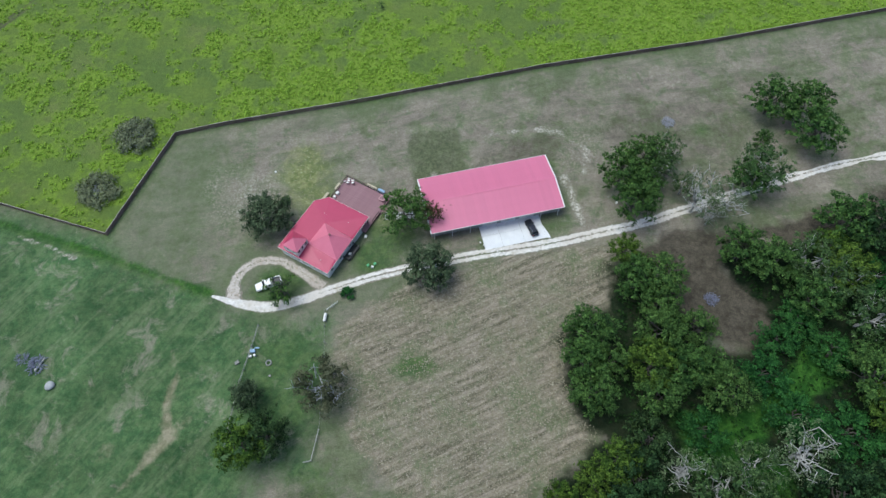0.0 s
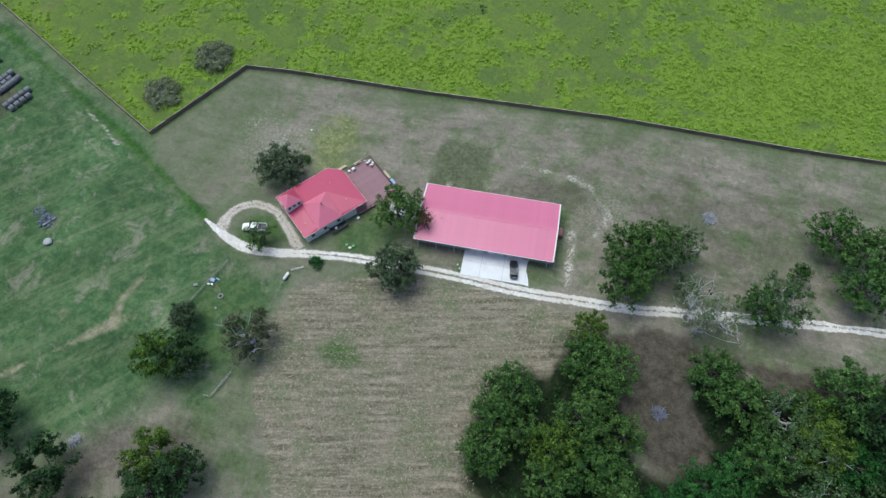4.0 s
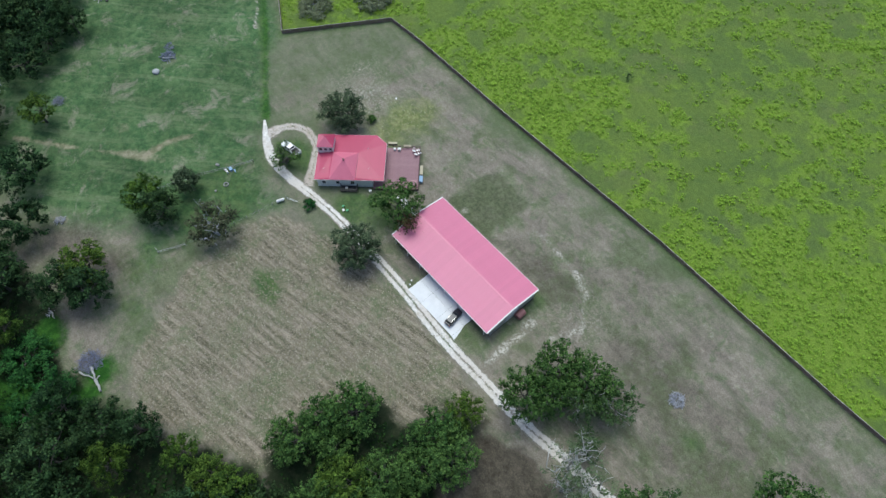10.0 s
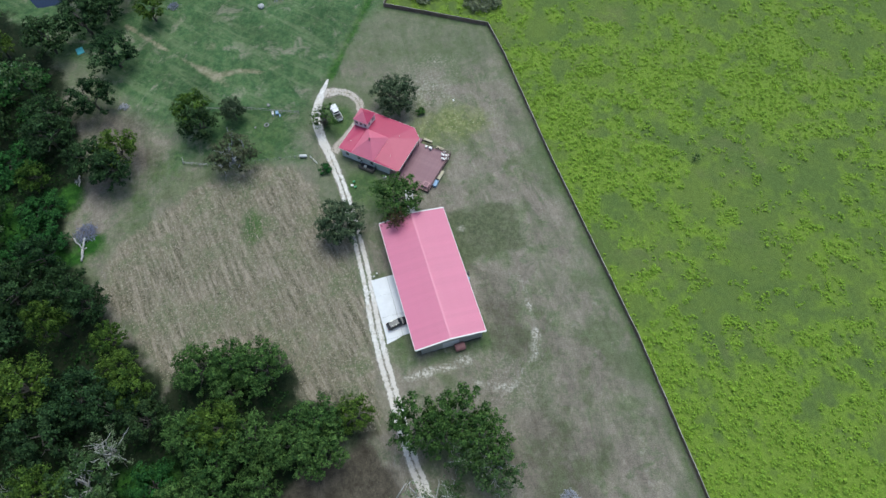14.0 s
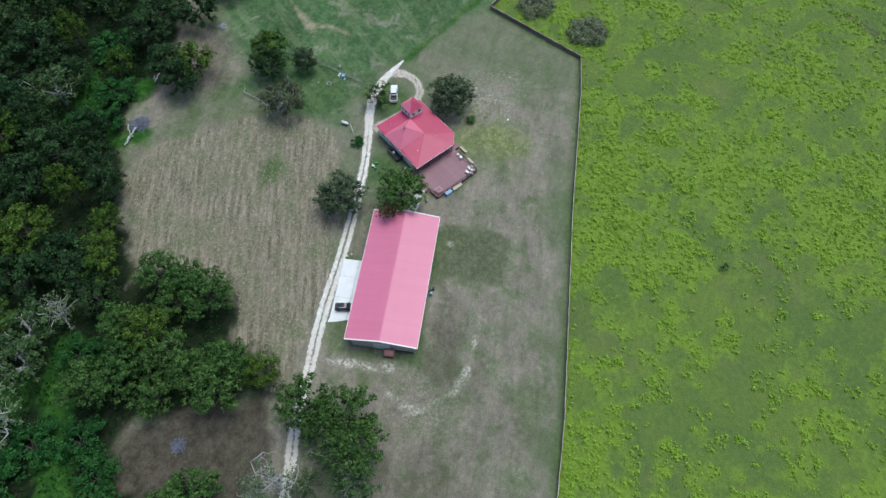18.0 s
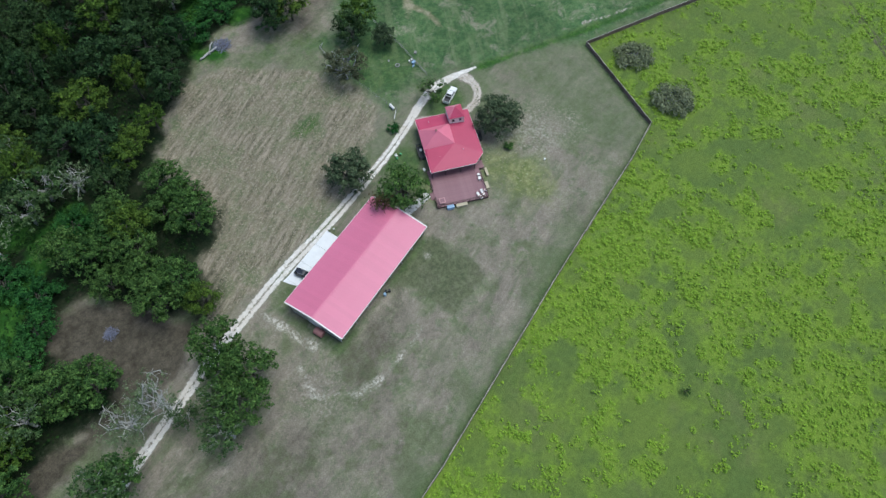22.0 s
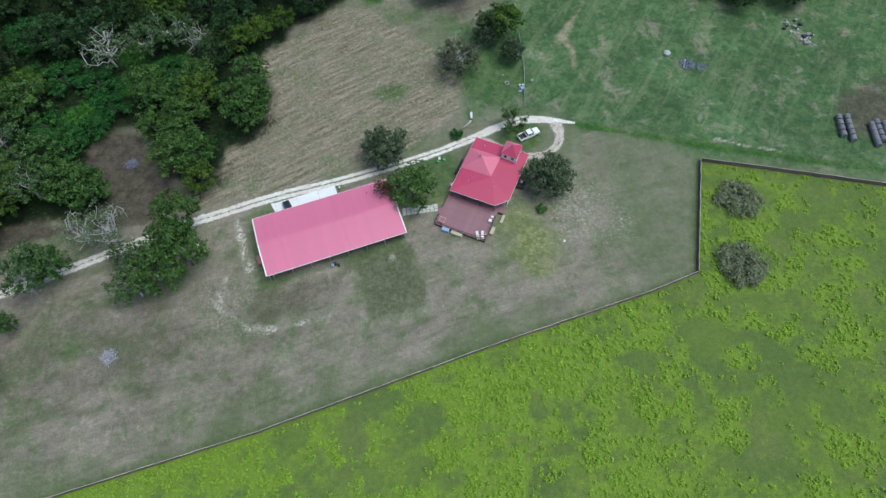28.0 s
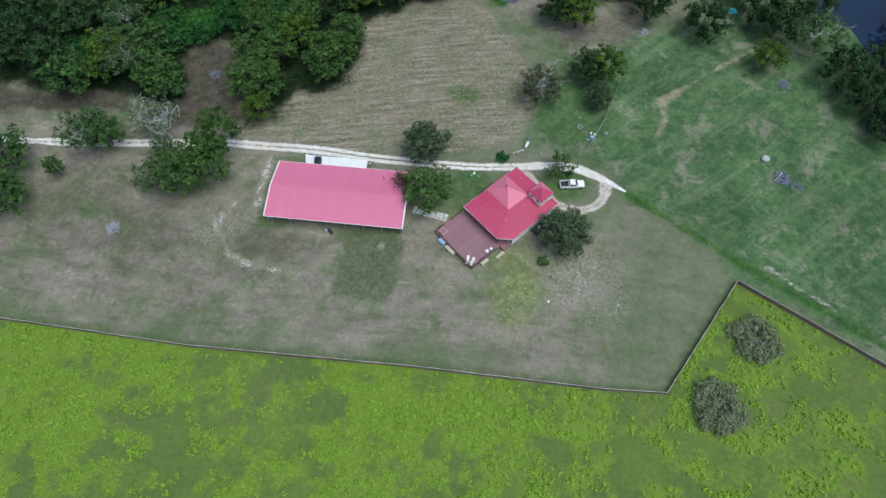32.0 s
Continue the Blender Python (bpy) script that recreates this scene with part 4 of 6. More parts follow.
def build_barn():
    L, Wd, E, R = 32.4, 15.65, 3.75, 5.0
    base = pose(-3.95, 73.3, 0, 0, 0, 13.96)
    barn = thing("barn", "long metal barn with faded pink-red gable roof and white trim", "barn", base)
    mid = Wd / 2
    width = 0.9
    n = round(L / width)
    width = L / n
    slope = math.hypot(mid, R - E)
    prof = [(0, 0), (0.03, 0.02), (0.07, 0.02), (0.1, 0)]
    verts, faces = [], []
    xs = []
    for k in range(3):
        xs += [(k * width / 3 + a, z) for a, z in prof]
    xs.append((width, 0))
    for yy in (0, slope):
        verts += [(x, yy, z) for x, z in xs]
    for yy in (0, slope):
        verts += [(x, yy, z - 0.02) for x, z in xs]
    c = len(xs)
    for i in range(c - 1):
        faces.append((i, i + 1, c + i + 1, c + i))
        faces.append((2 * c + i, 3 * c + i, 3 * c + i + 1, 2 * c + i + 1))
        faces.append((i, 2 * c + i, 2 * c + i + 1, i + 1))
    panel = mesh_of("roof_panel", verts, faces, ROOF_BARN)
    ang = math.degrees(math.atan2(R - E, mid))
    for i in range(n):
        part("roof_panel", panel, ROOF_BARN, barn, m=pose(i * width, 0, E, ang, 0, 0))
        part("roof_panel", panel, ROOF_BARN, barn, m=pose((i + 1) * width, Wd, E, ang, 0, 180))
    cap = bmesh.new()
    for s in (-1, 1):
        box(cap, -0.02, L + 0.02, mid + min(0, s * 0.22), mid + max(0, s * 0.22), R + 0.02, R + 0.05)
    part("ridge_cap", cap, ROOF_BARN, barn)
    for x in (-0.06, L):
        for s in (0, 1):
            bm = bmesh.new()
            box(bm, -0.1, 0.16, 0, slope, -0.2, 0.075)
            part("barge_board", bm, WHITE, barn, "white gable trim", m=pose(x, 0, E, ang) if s == 0 else pose(x + 0.07, Wd, E, ang, 0, 180))
    for y in (-0.1, Wd):
        part("gutter", boxes((0, L, y, y + 0.1, E - 0.14, E - 0.02)), WHITE, barn, "white eave gutter")
    # walls
    x0, x1, y0, y1 = 0.25, L - 0.12, 1.3, Wd - 0.75
    def gable(x, face):
        bm = bmesh.new()
        pts = [(y0, 0), (y1, 0), (y1, E + (Wd - y1) / mid * (R - E) - 0.12), (mid, R - 0.14), (y0, E + y0 / mid * (R - E) - 0.12)]
        f = bm.faces.new([bm.verts.new((x, y, z)) for y, z in pts])
        ext = bmesh.ops.extrude_face_region(bm, geom=[f])
        bmesh.ops.translate(bm, vec=(0.16, 0, 0), verts=[g for g in ext["geom"] if isinstance(g, bmesh.types.BMVert)])
        return part("gable_wall", bm, STEEL_WALL, barn)
    gable(x0, -1)
    east = gable(x1 - 0.16, 1)
    part("sliding_door", boxes((x1, x1 + 0.06, mid - 1.8, mid + 1.8, 0.05, 3.0)), SIDING, east, "pale steel sliding door")
    # black strip added for the shade along the wall's foot
    part("base_flashing", boxes((x1, x1 + 0.05, 6.6, y1 - 0.3, 0.02, 0.5), bevel=0.01), BLACK, east, "black strip standing for the shade at the wall's foot")
    hs = E + y0 / mid * (R - E) - 0.14
    yn = Wd - 3.0
    hn = E + (Wd - yn) / mid * (R - E) - 0.14
    doors = [(12.6, 16.2, 0, 2.9), (17.2, 20.8, 0, 2.9), (21.8, 25.4, 0, 2.9)]
    south = part("wall", wall_mesh(x1 - x0 - 0.32, hs, [(a - x0, b - x0, c2, d) for a, b, c2, d in doors]), STEEL_WALL, barn, m=pose(x0 + 0.16, y0, 0))
    for a, b, c2, d in doors:
        g = part("garage_door", boxes(*[(a - x0, b - x0, 0.05, 0.1, 0.03 + k * 0.575, 0.03 + k * 0.575 + 0.56) for k in range(5)]), WHITE, south)
        part("handle", boxes(((a + b) / 2 - x0 - 0.15, (a + b) / 2 - x0 + 0.15, 0.0, 0.05, 0.9, 0.95)), BLACK, g)
    north = part("wall", wall_mesh(x1 - x0 - 0.32, hn, [(4, 5, 1.2, 2.2), (15.0, 16.0, 0.05, 2.1), (24, 25, 1.2, 2.2)]), STEEL_WALL, barn, m=pose(x1 - 0.16, yn, 0, 0, 0, 180))
    add_window(north, 4, 5, 1.2, 2.2)
    add_window(north, 24, 25, 1.2, 2.2)
    part("door", boxes((15.0, 16.0, 0.04, 0.1, 0.05, 2.1)), WHITE, north)
    for i in range(8):
        part("porch_post", boxes((0.8 + i * 4.35 - 0.07, 0.8 + i * 4.35 + 0.07, 0.25, 0.39, 0, E - 0.02)), WHITE, barn)
        part("porch_post", boxes((0.8 + i * 4.35 - 0.07, 0.8 + i * 4.35 + 0.07, Wd - 0.85, Wd - 0.71, 0, E + 0.04)), STEEL_WALL, barn)
    part("floor_slab", boxes((x0, x1, y0, yn, 0.0, 0.03)), CONCRETE, barn)
    # concrete apron of six slabs
    pad = thing("pavement", "pale concrete apron in front of the barn", "concrete apron", base, kind="structure")
    for a, b in ((11.9, 16.3), (16.3, 21.6), (21.6, 26.9)):
        for y0_, y1_ in ((-5.2, -1.5), (-1.5, 1.55)):
            part("slab", boxes((a + 0.02, b - 0.02, y0_ + 0.02, y1_ - 0.02, -0.05, 0.07), bevel=0.01), CONCRETE, pad)
    flare = bmesh.new()
    pts = [(26.92, -1.6), (26.92, -5.2), (27.9, -5.4), (27.5, -3.4)]
    f = flare.faces.new([flare.verts.new((*p, 0.066)) for p in pts])
    ext = bmesh.ops.extrude_face_region(flare, geom=[f])
    bmesh.ops.translate(flare, vec=(0, 0, -0.1), verts=[g for g in ext["geom"] if isinstance(g, bmesh.types.BMVert)])
    part("slab", flare, CONCRETE, pad)
    return base


BARN = build_barn()


# ---- boundary fence of boarded panels ----
def build_fence(line, label):
    fence = thing("fence", label, "fence", group="boundary fence")
    step = 2.45
    made = {}
    for (ax, ay), (bx, by) in zip(line, line[1:]):
        length = math.hypot(bx - ax, by - ay)
        n = max(1, round(length / step))
        w = length / n
        key = round(w, 2)
        ang = math.degrees(math.atan2(by - ay, bx - ax))
        if key not in made:
            bm = bmesh.new()
            k = int(w / 0.155)
            for i in range(k):
                top = 1.28 + 0.03 * math.sin(i * 2.4)
                box(bm, 0.06 + i * (w - 0.12) / k, 0.06 + (i + 0.93) * (w - 0.12) / k, -0.014, 0.014, 0.04, top)
            for z in (0.28, 1.05):
                box(bm, 0.05, w - 0.05, 0.014, 0.055, z, z + 0.09)
            post = boxes((-0.055, 0.055, -0.03, 0.08, 0, 1.35))
            cap = boxes((0.0, w, -0.05, 0.07, 1.34, 1.38))
            made[key] = done("panel", bm, FENCE_WOOD), done("post", post, FENCE_WOOD), done("cap_board", cap, FENCE_TOP)
        for i in range(n):
            px, py = ax + (bx - ax) * i / n, ay + (by - ay) * i / n
            m = pose(px, py, float(ground_height(np.array([px]), np.array([py]))[0]) - 0.02, random.uniform(-1.5, 1.5), 0, ang)
            for name, me in zip(("panel", "post", "cap_board"), made[key]):
                part(name, me, None, fence, m=m)
    return fence


build_fence(FENCE_EAST, "long reddish-brown wooden board fence between lawn and pasture")
build_fence(FENCE_WEST, "reddish-brown wooden board fence turning west along the pasture")


# ---- trees ----
def leaf_quads(centres, normals, sizes, gen):
    """Folded, pointed leaf sprays as quads."""
    n = len(centres)
    a = np.cross(normals, gen.normal(size=(n, 3)))
    a /= np.linalg.norm(a, axis=1, keepdims=True) + 1e-9
    b = np.cross(normals, a)
    s = sizes[:, None]
    w = gen.uniform(0.45, 0.8, (n, 1))
    return np.stack([centres - a * s, centres - b * s * w - normals * s * 0.2, centres + a * s, centres + b * s * w - normals * s * 0.2], 1)


def crown_points(gen, radius, low, high, lobes, clumps, per, spread):
    """Tuft centres over a lobed crown, then leaves domed round each tuft and a sparse core inside each lobe: places, normals, tuft centres, leaf scale."""
    ctr, nor, core, core_n = [], [], [], []
    half = (high - low) / 2
    for k in range(lobes):
        # lobes spiral down from the top of a flattened dome; every third one is a small outer spray
        outer = k % 3 == 2
        up = min(1.0, max(-0.6, 1.0 - 1.55 * (k + 0.5) / lobes + gen.uniform(-0.12, 0.12)))
        ang, r = k * 2.4 + gen.uniform(-0.35, 0.35), gen.uniform(0.82, 0.98) if outer else gen.uniform(0.58, 0.8)
        lobe_r = radius * (gen.uniform(0.1, 0.16) if outer else gen.uniform(0.2, 0.31))
        side = math.sqrt(1 - up * up)
        c = np.array([radius * r * side * math.cos(ang), radius * r * side * math.sin(ang), low + half * 0.85 + half * r * up])
        m = max(3, int(clumps * (0.45 if outer else 1.0)))
        d = gen.normal(size=(m, 3))
        d[:, 2] = np.where(d[:, 2] < -0.4, -d[:, 2], d[:, 2]) + 0.15
        d /= np.linalg.norm(d, axis=1, keepdims=True)
        ctr.append(c + d * lobe_r * gen.uniform(0.8, 1.15, (m, 1)) * np.array([1, 1, 0.9]))
        nor.append(d)
        e = gen.normal(size=(max(5, m * per // 8), 3))
        e /= np.linalg.norm(e, axis=1, keepdims=True)
        core.append((c + e * lobe_r * 0.5) * gen.uniform(0.55, 0.95, (len(e), 1)) * np.array([1, 1, 0]) + np.array([0, 0, 1]) * (c + e * lobe_r * 0.4 - np.array([0, 0, 0.35 * lobe_r])))
        core_n.append(e)
    ctr, nor = np.concatenate(ctr), np.concatenate(nor)
    keep = gen.random(len(ctr)) > 0.1
    ctr, nor = ctr[keep], nor[keep]
    n = len(ctr)
    off = gen.normal(size=(n, per, 3)) * spread * gen.uniform(0.65, 1.25, (n, 1, 1))
    off[:, :, 2] = np.abs(off[:, :, 2]) * 0.75 - spread * 0.35
    p = (ctr[:, None] + off).reshape(-1, 3)
    q = (off + np.array([0, 0, spread * 0.5])) / spread * 0.45 + 1.0 * nor[:, None] + gen.normal(size=(n, per, 3)) * 0.6
    core, core_n = np.concatenate(core), np.concatenate(core_n)
    p = np.concatenate([p, core])
    q = np.concatenate([q.reshape(-1, 3), core_n + gen.normal(size=core_n.shape) * 0.5])
    q /= np.linalg.norm(q, axis=1, keepdims=True) + 1e-9
    return p, q, ctr, np.concatenate([np.ones(n * per), np.full(len(core), 2.1)])


def limb(bm, start, end, r0, r1, gen, bend=0.12, sides=6, steps=4):
    a, b = np.array(start, float), np.array(end, float)
    length = np.linalg.norm(b - a)
    pts = [a + (b - a) * t + gen.normal(size=3) * bend * length * math.sin(t * math.pi) * 0.6 for t in np.linspace(0, 1, steps + 1)]
    tube(bm, [tuple(p) for p in pts], [r0 + (r1 - r0) * t for t in np.linspace(0, 1, steps + 1)], sides)
    return pts


def make_tree(label, seed, leaves, bark, radius, low, high, lobes=8, clumps=26, per=12, size=0.34, spread=0.5, twigs=0, category="tree", name="tree", limbs=8):
    gen = np.random.default_rng(seed)
    tree = thing(name, label, category)
    bm = bmesh.new()
    thick = 0.06 * radius
    fork = low + (high - low) * 0.2
    pts = limb(bm, (0, 0, -0.2), (gen.normal() * 0.3, gen.normal() * 0.3, fork), thick, thick * 0.7, gen, 0.06, 9)
    top = pts[-1]
    if per:
        p, q, ctr, big = crown_points(gen, radius, low, high, lobes, clumps, per, spread)
    else:
        d = gen.normal(size=(60, 3))
        d[:, 2] = abs(d[:, 2]) * 0.8 + 0.15
        d /= np.linalg.norm(d, axis=1, keepdims=True)
        ctr = top + d * np.array([radius, radius, (high - fork)]) * gen.uniform(0.6, 1, (60, 1))
    ends = ctr[gen.choice(len(ctr), limbs, replace=False)]
    for e in ends:
        e = top + (e - top) * 0.86
        lp = limb(bm, top - np.array([0, 0, gen.uniform(0, 0.25) * fork]), e, thick * 0.5, thick * 0.1, gen, 0.2, 6, 5)
        for _ in range(twigs):
            k = int(gen.integers(2, 6))
            tip = np.array(lp[min(k, 5)]) + gen.normal(size=3) * radius * 0.28 + np.array([0, 0, 0.2 * radius])
            sub = limb(bm, lp[min(k, 5)], tip, thick * 0.26, thick * 0.07, gen, 0.2, 4, 3)
            for _ in range(2):
                limb(bm, sub[2], np.array(sub[2]) + gen.normal(size=3) * radius * 0.16, thick * 0.11, thick * 0.04, gen, 0.15, 3, 2)
    part("trunk", bm, bark, tree, smooth=True)
    if per:
        part("crown", quads_of("crown", leaf_quads(p, q, size * big * gen.uniform(0.6, 1.35, len(p)), gen), leaves), leaves, tree)
    return tree


KINDS = {
    "o": [make_tree("dark green live oak with a broad rounded crown", 30 + i, LEAF_OAK, BARK, 5.5, 1.3 + 0.3 * (i % 2), 9.5 + 0.5 * i, 25 + i, 14, 16, 0.18, 0.24) for i in range(5)],
    "w": [make_tree("deep green broadleaf tree of the wood", 40 + i, LEAF_WOOD, BARK, 5.5, 1.0, 9.5 + 0.6 * i, 22 + 2 * i, 14, 16, 0.19, 0.25) for i in range(4)],
    "g": [make_tree("grey-green oak with a dense rounded crown", 55 + i, LEAF_GREY, BARK, 5.5, 0.9, 9.8, 38, 14, 14, 0.19, 0.27) for i in range(2)],
    "y": [make_tree("yellow-green broadleaf tree at the wood's edge", 50 + i, LEAF_YELLOW, BARK, 5.0, 2.0, 10.0, 22, 14, 16, 0.18, 0.24) for i in range(2)],
    "b": [make_tree("bright green vine-covered low tree", 60 + i, LEAF_BRIGHT, BARK, 5.5, 0.4, 7.5, 22, 13, 16, 0.2, 0.27) for i in range(3)],
    "p": [make_tree("greyish lichen-covered oak with thin crown", 70 + i, LEAF_PALE, BARK_PALE, 5.5, 2.5, 10.5, 21, 11, 16, 0.17, 0.26, 1) for i in range(2)],
    "d": [make_tree("dead bleached tree with bare pale branches", 80 + i, LEAF_LICHEN, BARK_DEAD, 5.5, 2.0, 10.0, 16, 6, 14, 0.15, 0.32, 2, limbs=11) for i in range(2)],
    "s": [make_tree("thin half-bare tree with sparse leaves", 90, LEAF_DULL, STICKS, 5.5, 1.0, 8.0, 22, 12, 16, 0.18, 0.3, 1, limbs=14)],
    "t": [make_tree("thin tall dark green tree with a sparse open crown", 95, LEAF_OAK, BARK, 5.5, 1.0, 9.0, 9, 7, 16, 0.26, 0.42, 2, limbs=9)],
}
tree_count = {}
homes = {id(t): False for ts in KINDS.values() for t in ts}


def plant(kind, x, y, r, high=None, group="trees of the wood", turn=None):
    """Stands a tree of a kind at a place with crown radius r."""
    k = tree_count.get(kind, 0)
    tree_count[kind] = k + 1
    src = KINDS[kind][(k * 7 + int(abs(x) * 3)) % len(KINDS[kind])]
    base_r = 5.0 if kind == "y" else 5.5
    s = r / base_r
    sz = s if high is None else high / 10.0
    z = float(ground_height(np.array([x]), np.array([y]))[0])
    m = pose(x, y, z, 0, 0, random.uniform(0, 360) if turn is None else turn) @ Matrix.Diagonal((s, s, sz * random.uniform(0.95, 1.05), 1))
    if not homes[id(src)]:
        homes[id(src)] = True
        src.matrix_basis = m
        return tagged(src, group=group)
    return tagged(copy_thing(src, m @ Matrix.Diagonal((*[1 / c for c in src.scale], 1))), group=group)


# the trees one can tell apart: place, crown radius, kind
PLACED = [
    (52.2, 96.4, 5.6, "p"), (75.1, 90.4, 7.4, "p"), (72.0, 89.0, 5.4, "o"),
    (83.3, 113.5, 6.9, "o"), (91.3, 111.3, 7.4, "o"), (91.8, 103.1, 7.2, "o"), (78.5, 101.5, 2.5, "o"), 
    (40.3, 69.0, 4.4, "y"), (42.1, 61.5, 5.8, "o"), (47.1, 62.4, 6.0, "o"), (46.1, 56.4, 5.4, "o"), (30.1, 49.3, 6.1, "o"), (28.5, 42.9, 5.2, "o"),
    (29.8, 36.2, 5.5, "o"), (34.5, 43.0, 4.6, "o"), (45.0, 49.4, 5.7, "o"), (53.0, 50.9, 4.9, "o"), (48.3, 41.6, 5.6, "o"), (42.9, 36.3, 5.2, "o"),
    (53.7, 41.9, 4.9, "o"), (66.3, 69.4, 6.2, "o"), (73.3, 66.4, 6.4, "o"), (80.3, 67.2, 6.5, "p"), (85.7, 70.3, 5.3, "y"),
]
PLACED += [
    (91.2, 76.6, 7.3, "o"), (97.3, 74.6, 7.4, "o"), (79.5, 57.4, 5.7, "o"), (75.9, 53.2, 5.5, "b"), (85.6, 61.8, 6.5, "p"), (97.0, 65.2, 6.1, "b"),
    (45.6, 21.2, 5.4, "d"), (33.6, 23.0, 5.0, "y"), (39.6, 27.8, 5.2, "o"), (28.5, 19.4, 4.6, "y"), (51.7, 29.7, 5.2, "b"), (56.6, 37.0, 5.7, "o"),
    (70.4, 48.6, 5.2, "b"), (88.0, 64.6, 6.6, "y"), (66.3, 41.2, 5.6, "b"), (68.1, 24.8, 7.0, "d"), (89.5, 53.2, 7.0, "p"), (86.9, 40.9, 7.1, "o"),
    (81.5, 46.3, 5.6, "b"), (58.4, 21.8, 6.2, "p"), (80.6, 29.4, 7.0, "b"), (21.7, 15.9, 4.1, "y"), (13.8, 9.6, 5.2, "o"), (9.9, 3.7, 5.7, "o"),
    (-3.4, -4.5, 5.0, "b"), (-12.9, -8.7, 6.4, "b"),
]
PLACED += [
    (-79.5, 6.5, 5.0, "y"), (-75.3, -11.4, 7.6, "o"), (-32.3, -10.0, 7.0, "o"), (-39.9, -11.9, 7.0, "o"), (-16.9, -34.8, 8.5, "o"), (-4.6, -41.7, 8.5, "o"),
    (2.5, -28.0, 8.5, "o"), (-5.2, -19.9, 7.2, "p"), (12.4, -23.8, 7.5, "y"), (11.2, -7.2, 8.0, "o"), (21.7, -8.2, 8.0, "o"), (32.3, 1.6, 7.5, "y"),
    (34.7, 12.3, 7.0, "o"), (42.2, 7.5, 7.2, "o"), (37.0, 20.5, 5.8, "o"), (52.4, 18.2, 7.0, "p"), (-27.4, -19.6, 7.5, "b"), (94.0, 11.9, 8.0, "b"),
    (83.8, 17.5, 8.0, "o"), (73.4, 16.5, 8.0, "o"), (70.7, 32.7, 6.5, "b"), (-90.5, -4.7, 7.2, "p"), (-98.3, 5.5, 7.5, "o"),
]
PLACED += [(-104.8, 13.3, 7.2, "o"), (-106.4, 0.5, 7.0, "o"), (-80.0, -6.7, 7.0, "o"), (112.5, 62.6, 8.5, "o"), (103.5, 57.0, 8.5, "o"), (111.1, 72.4, 8.0, "o"), (-111.5, 15.5, 7.0, "o"), (-120, 14, 7.0, "o"), (-124.5, 21, 6.0, "o"), (-117, 5, 7.0, "o"), (-109.5, 21, 5.0, "o"), (-68, -20, 7.0, "o"), (-89, -17, 6.5, "o"), (-45.6, -2.3, 6.6, "o"), (-61.5, 0.0, 7.0, "o"), (-28.0, 8.2, 6.0, "y"), (-21.6, 7.4, 5.6, "o"), (-24.4, 2.2, 6.4, "w"), (-39.6, 24.8, 5.8, "y"), (-35.4, 27.0, 5.4, "w"), (-40.6, 34.7, 3.6, "g"), (-25.1, 37.0, 6.6, "s"), (-36.8, 58.6, 4.2, "t")]
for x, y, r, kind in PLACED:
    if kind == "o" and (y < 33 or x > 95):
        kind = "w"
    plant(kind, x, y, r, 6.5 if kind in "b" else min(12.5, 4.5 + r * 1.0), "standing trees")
plant("g", -42.7, 77.4, 6.6, 10.0, "trees beside the house")
mid_tree = plant("o", -10.0, 77.6, 6.6, 11.0, "trees beside the house")
plant("g", -4.2, 64.3, 6.2, 10.0, "trees beside the house")
# tall trees leaning over the drive: place, crown radius, kind, height
for x, y, r, kind, high in ((41.6, 89.6, 6.2, "o", 13.5), (47.2, 94.2, 6.1, "o", 12.5), (43.4, 80.6, 5.9, "o", 15.0), (45.8, 86.0, 4.8, "o", 11.5), (50.0, 90.5, 4.6, "p", 11.0), (58.6, 82.6, 6.2, "d", 15.0), (65.5, 82.0, 5.8, "d", 11.0), (61.5, 79.0, 4.2, "d", 8.0), (56.5, 87.5, 3.2, "p", 7.0)):
    plant(kind, x, y, r, high, "standing trees")
plant("t", -21.0, 153.0, 1.2, 2.6, "standing trees")
GLADES = ((58, 29.5, 4.5), (71, 36, 4.5), (-4, 3, 6), (64, 20, 4), (80, 45, 3), (55, 24, 3.5), (61, 33, 4), (68, 41, 3))
# the rest of the wood, kept clear of those above and of the open ground
taken = [(p[0], p[1], p[2]) for p in PLACED]
grid_x, grid_y = np.meshgrid(np.arange(-128, 156, 7.8), np.arange(-90, 100, 7.8))
jx, jy = grid_x + rng.uniform(-2.9, 2.9, grid_x.shape), grid_y + rng.uniform(-2.9, 2.9, grid_x.shape)
inside = (depth_in(jx, jy, WOODS) > 4.5) & (depth_in(jx, jy, POND) < -6) & (depth_in(jx, jy, CLEARING) < -5)
far_trees = []
for x, y in sorted(zip(jx[inside], jy[inside]), key=lambda p: math.hypot(p[0] - 40, p[1] - 40)):
    x, y = float(x), float(y)
    if any(math.hypot(x - a, y - b) < 0.62 * c + 2.2 for a, b, c in taken):
        continue
    if any(math.hypot(x - a, y - b) < c for a, b, c in GLADES):
        continue
    taken.append((x, y, 5))
    kind = random.choices("wybpd", (58, 14, 18, 7, 3))[0]
    r, high = random.uniform(3.9, 6.3), random.uniform(5, 7) if kind == "b" else random.uniform(8.0, 16.0)
    if len(taken) - len(PLACED) <= 115:
        plant(kind, x, y, r, high)
    else:
        far_trees.append((kind if kind != "d" else "p", x, y, r, high))
# a belt of trees behind the meadow
for i in range(34):
    far_trees.append((random.choice("oop"), -116 - 7.0 * (i % 11) + random.uniform(-2, 2), 6 - 9 * (i // 11) + random.uniform(-3, 3) + 1.2 * (i % 11), random.uniform(5, 7.5), random.uniform(9, 12)))


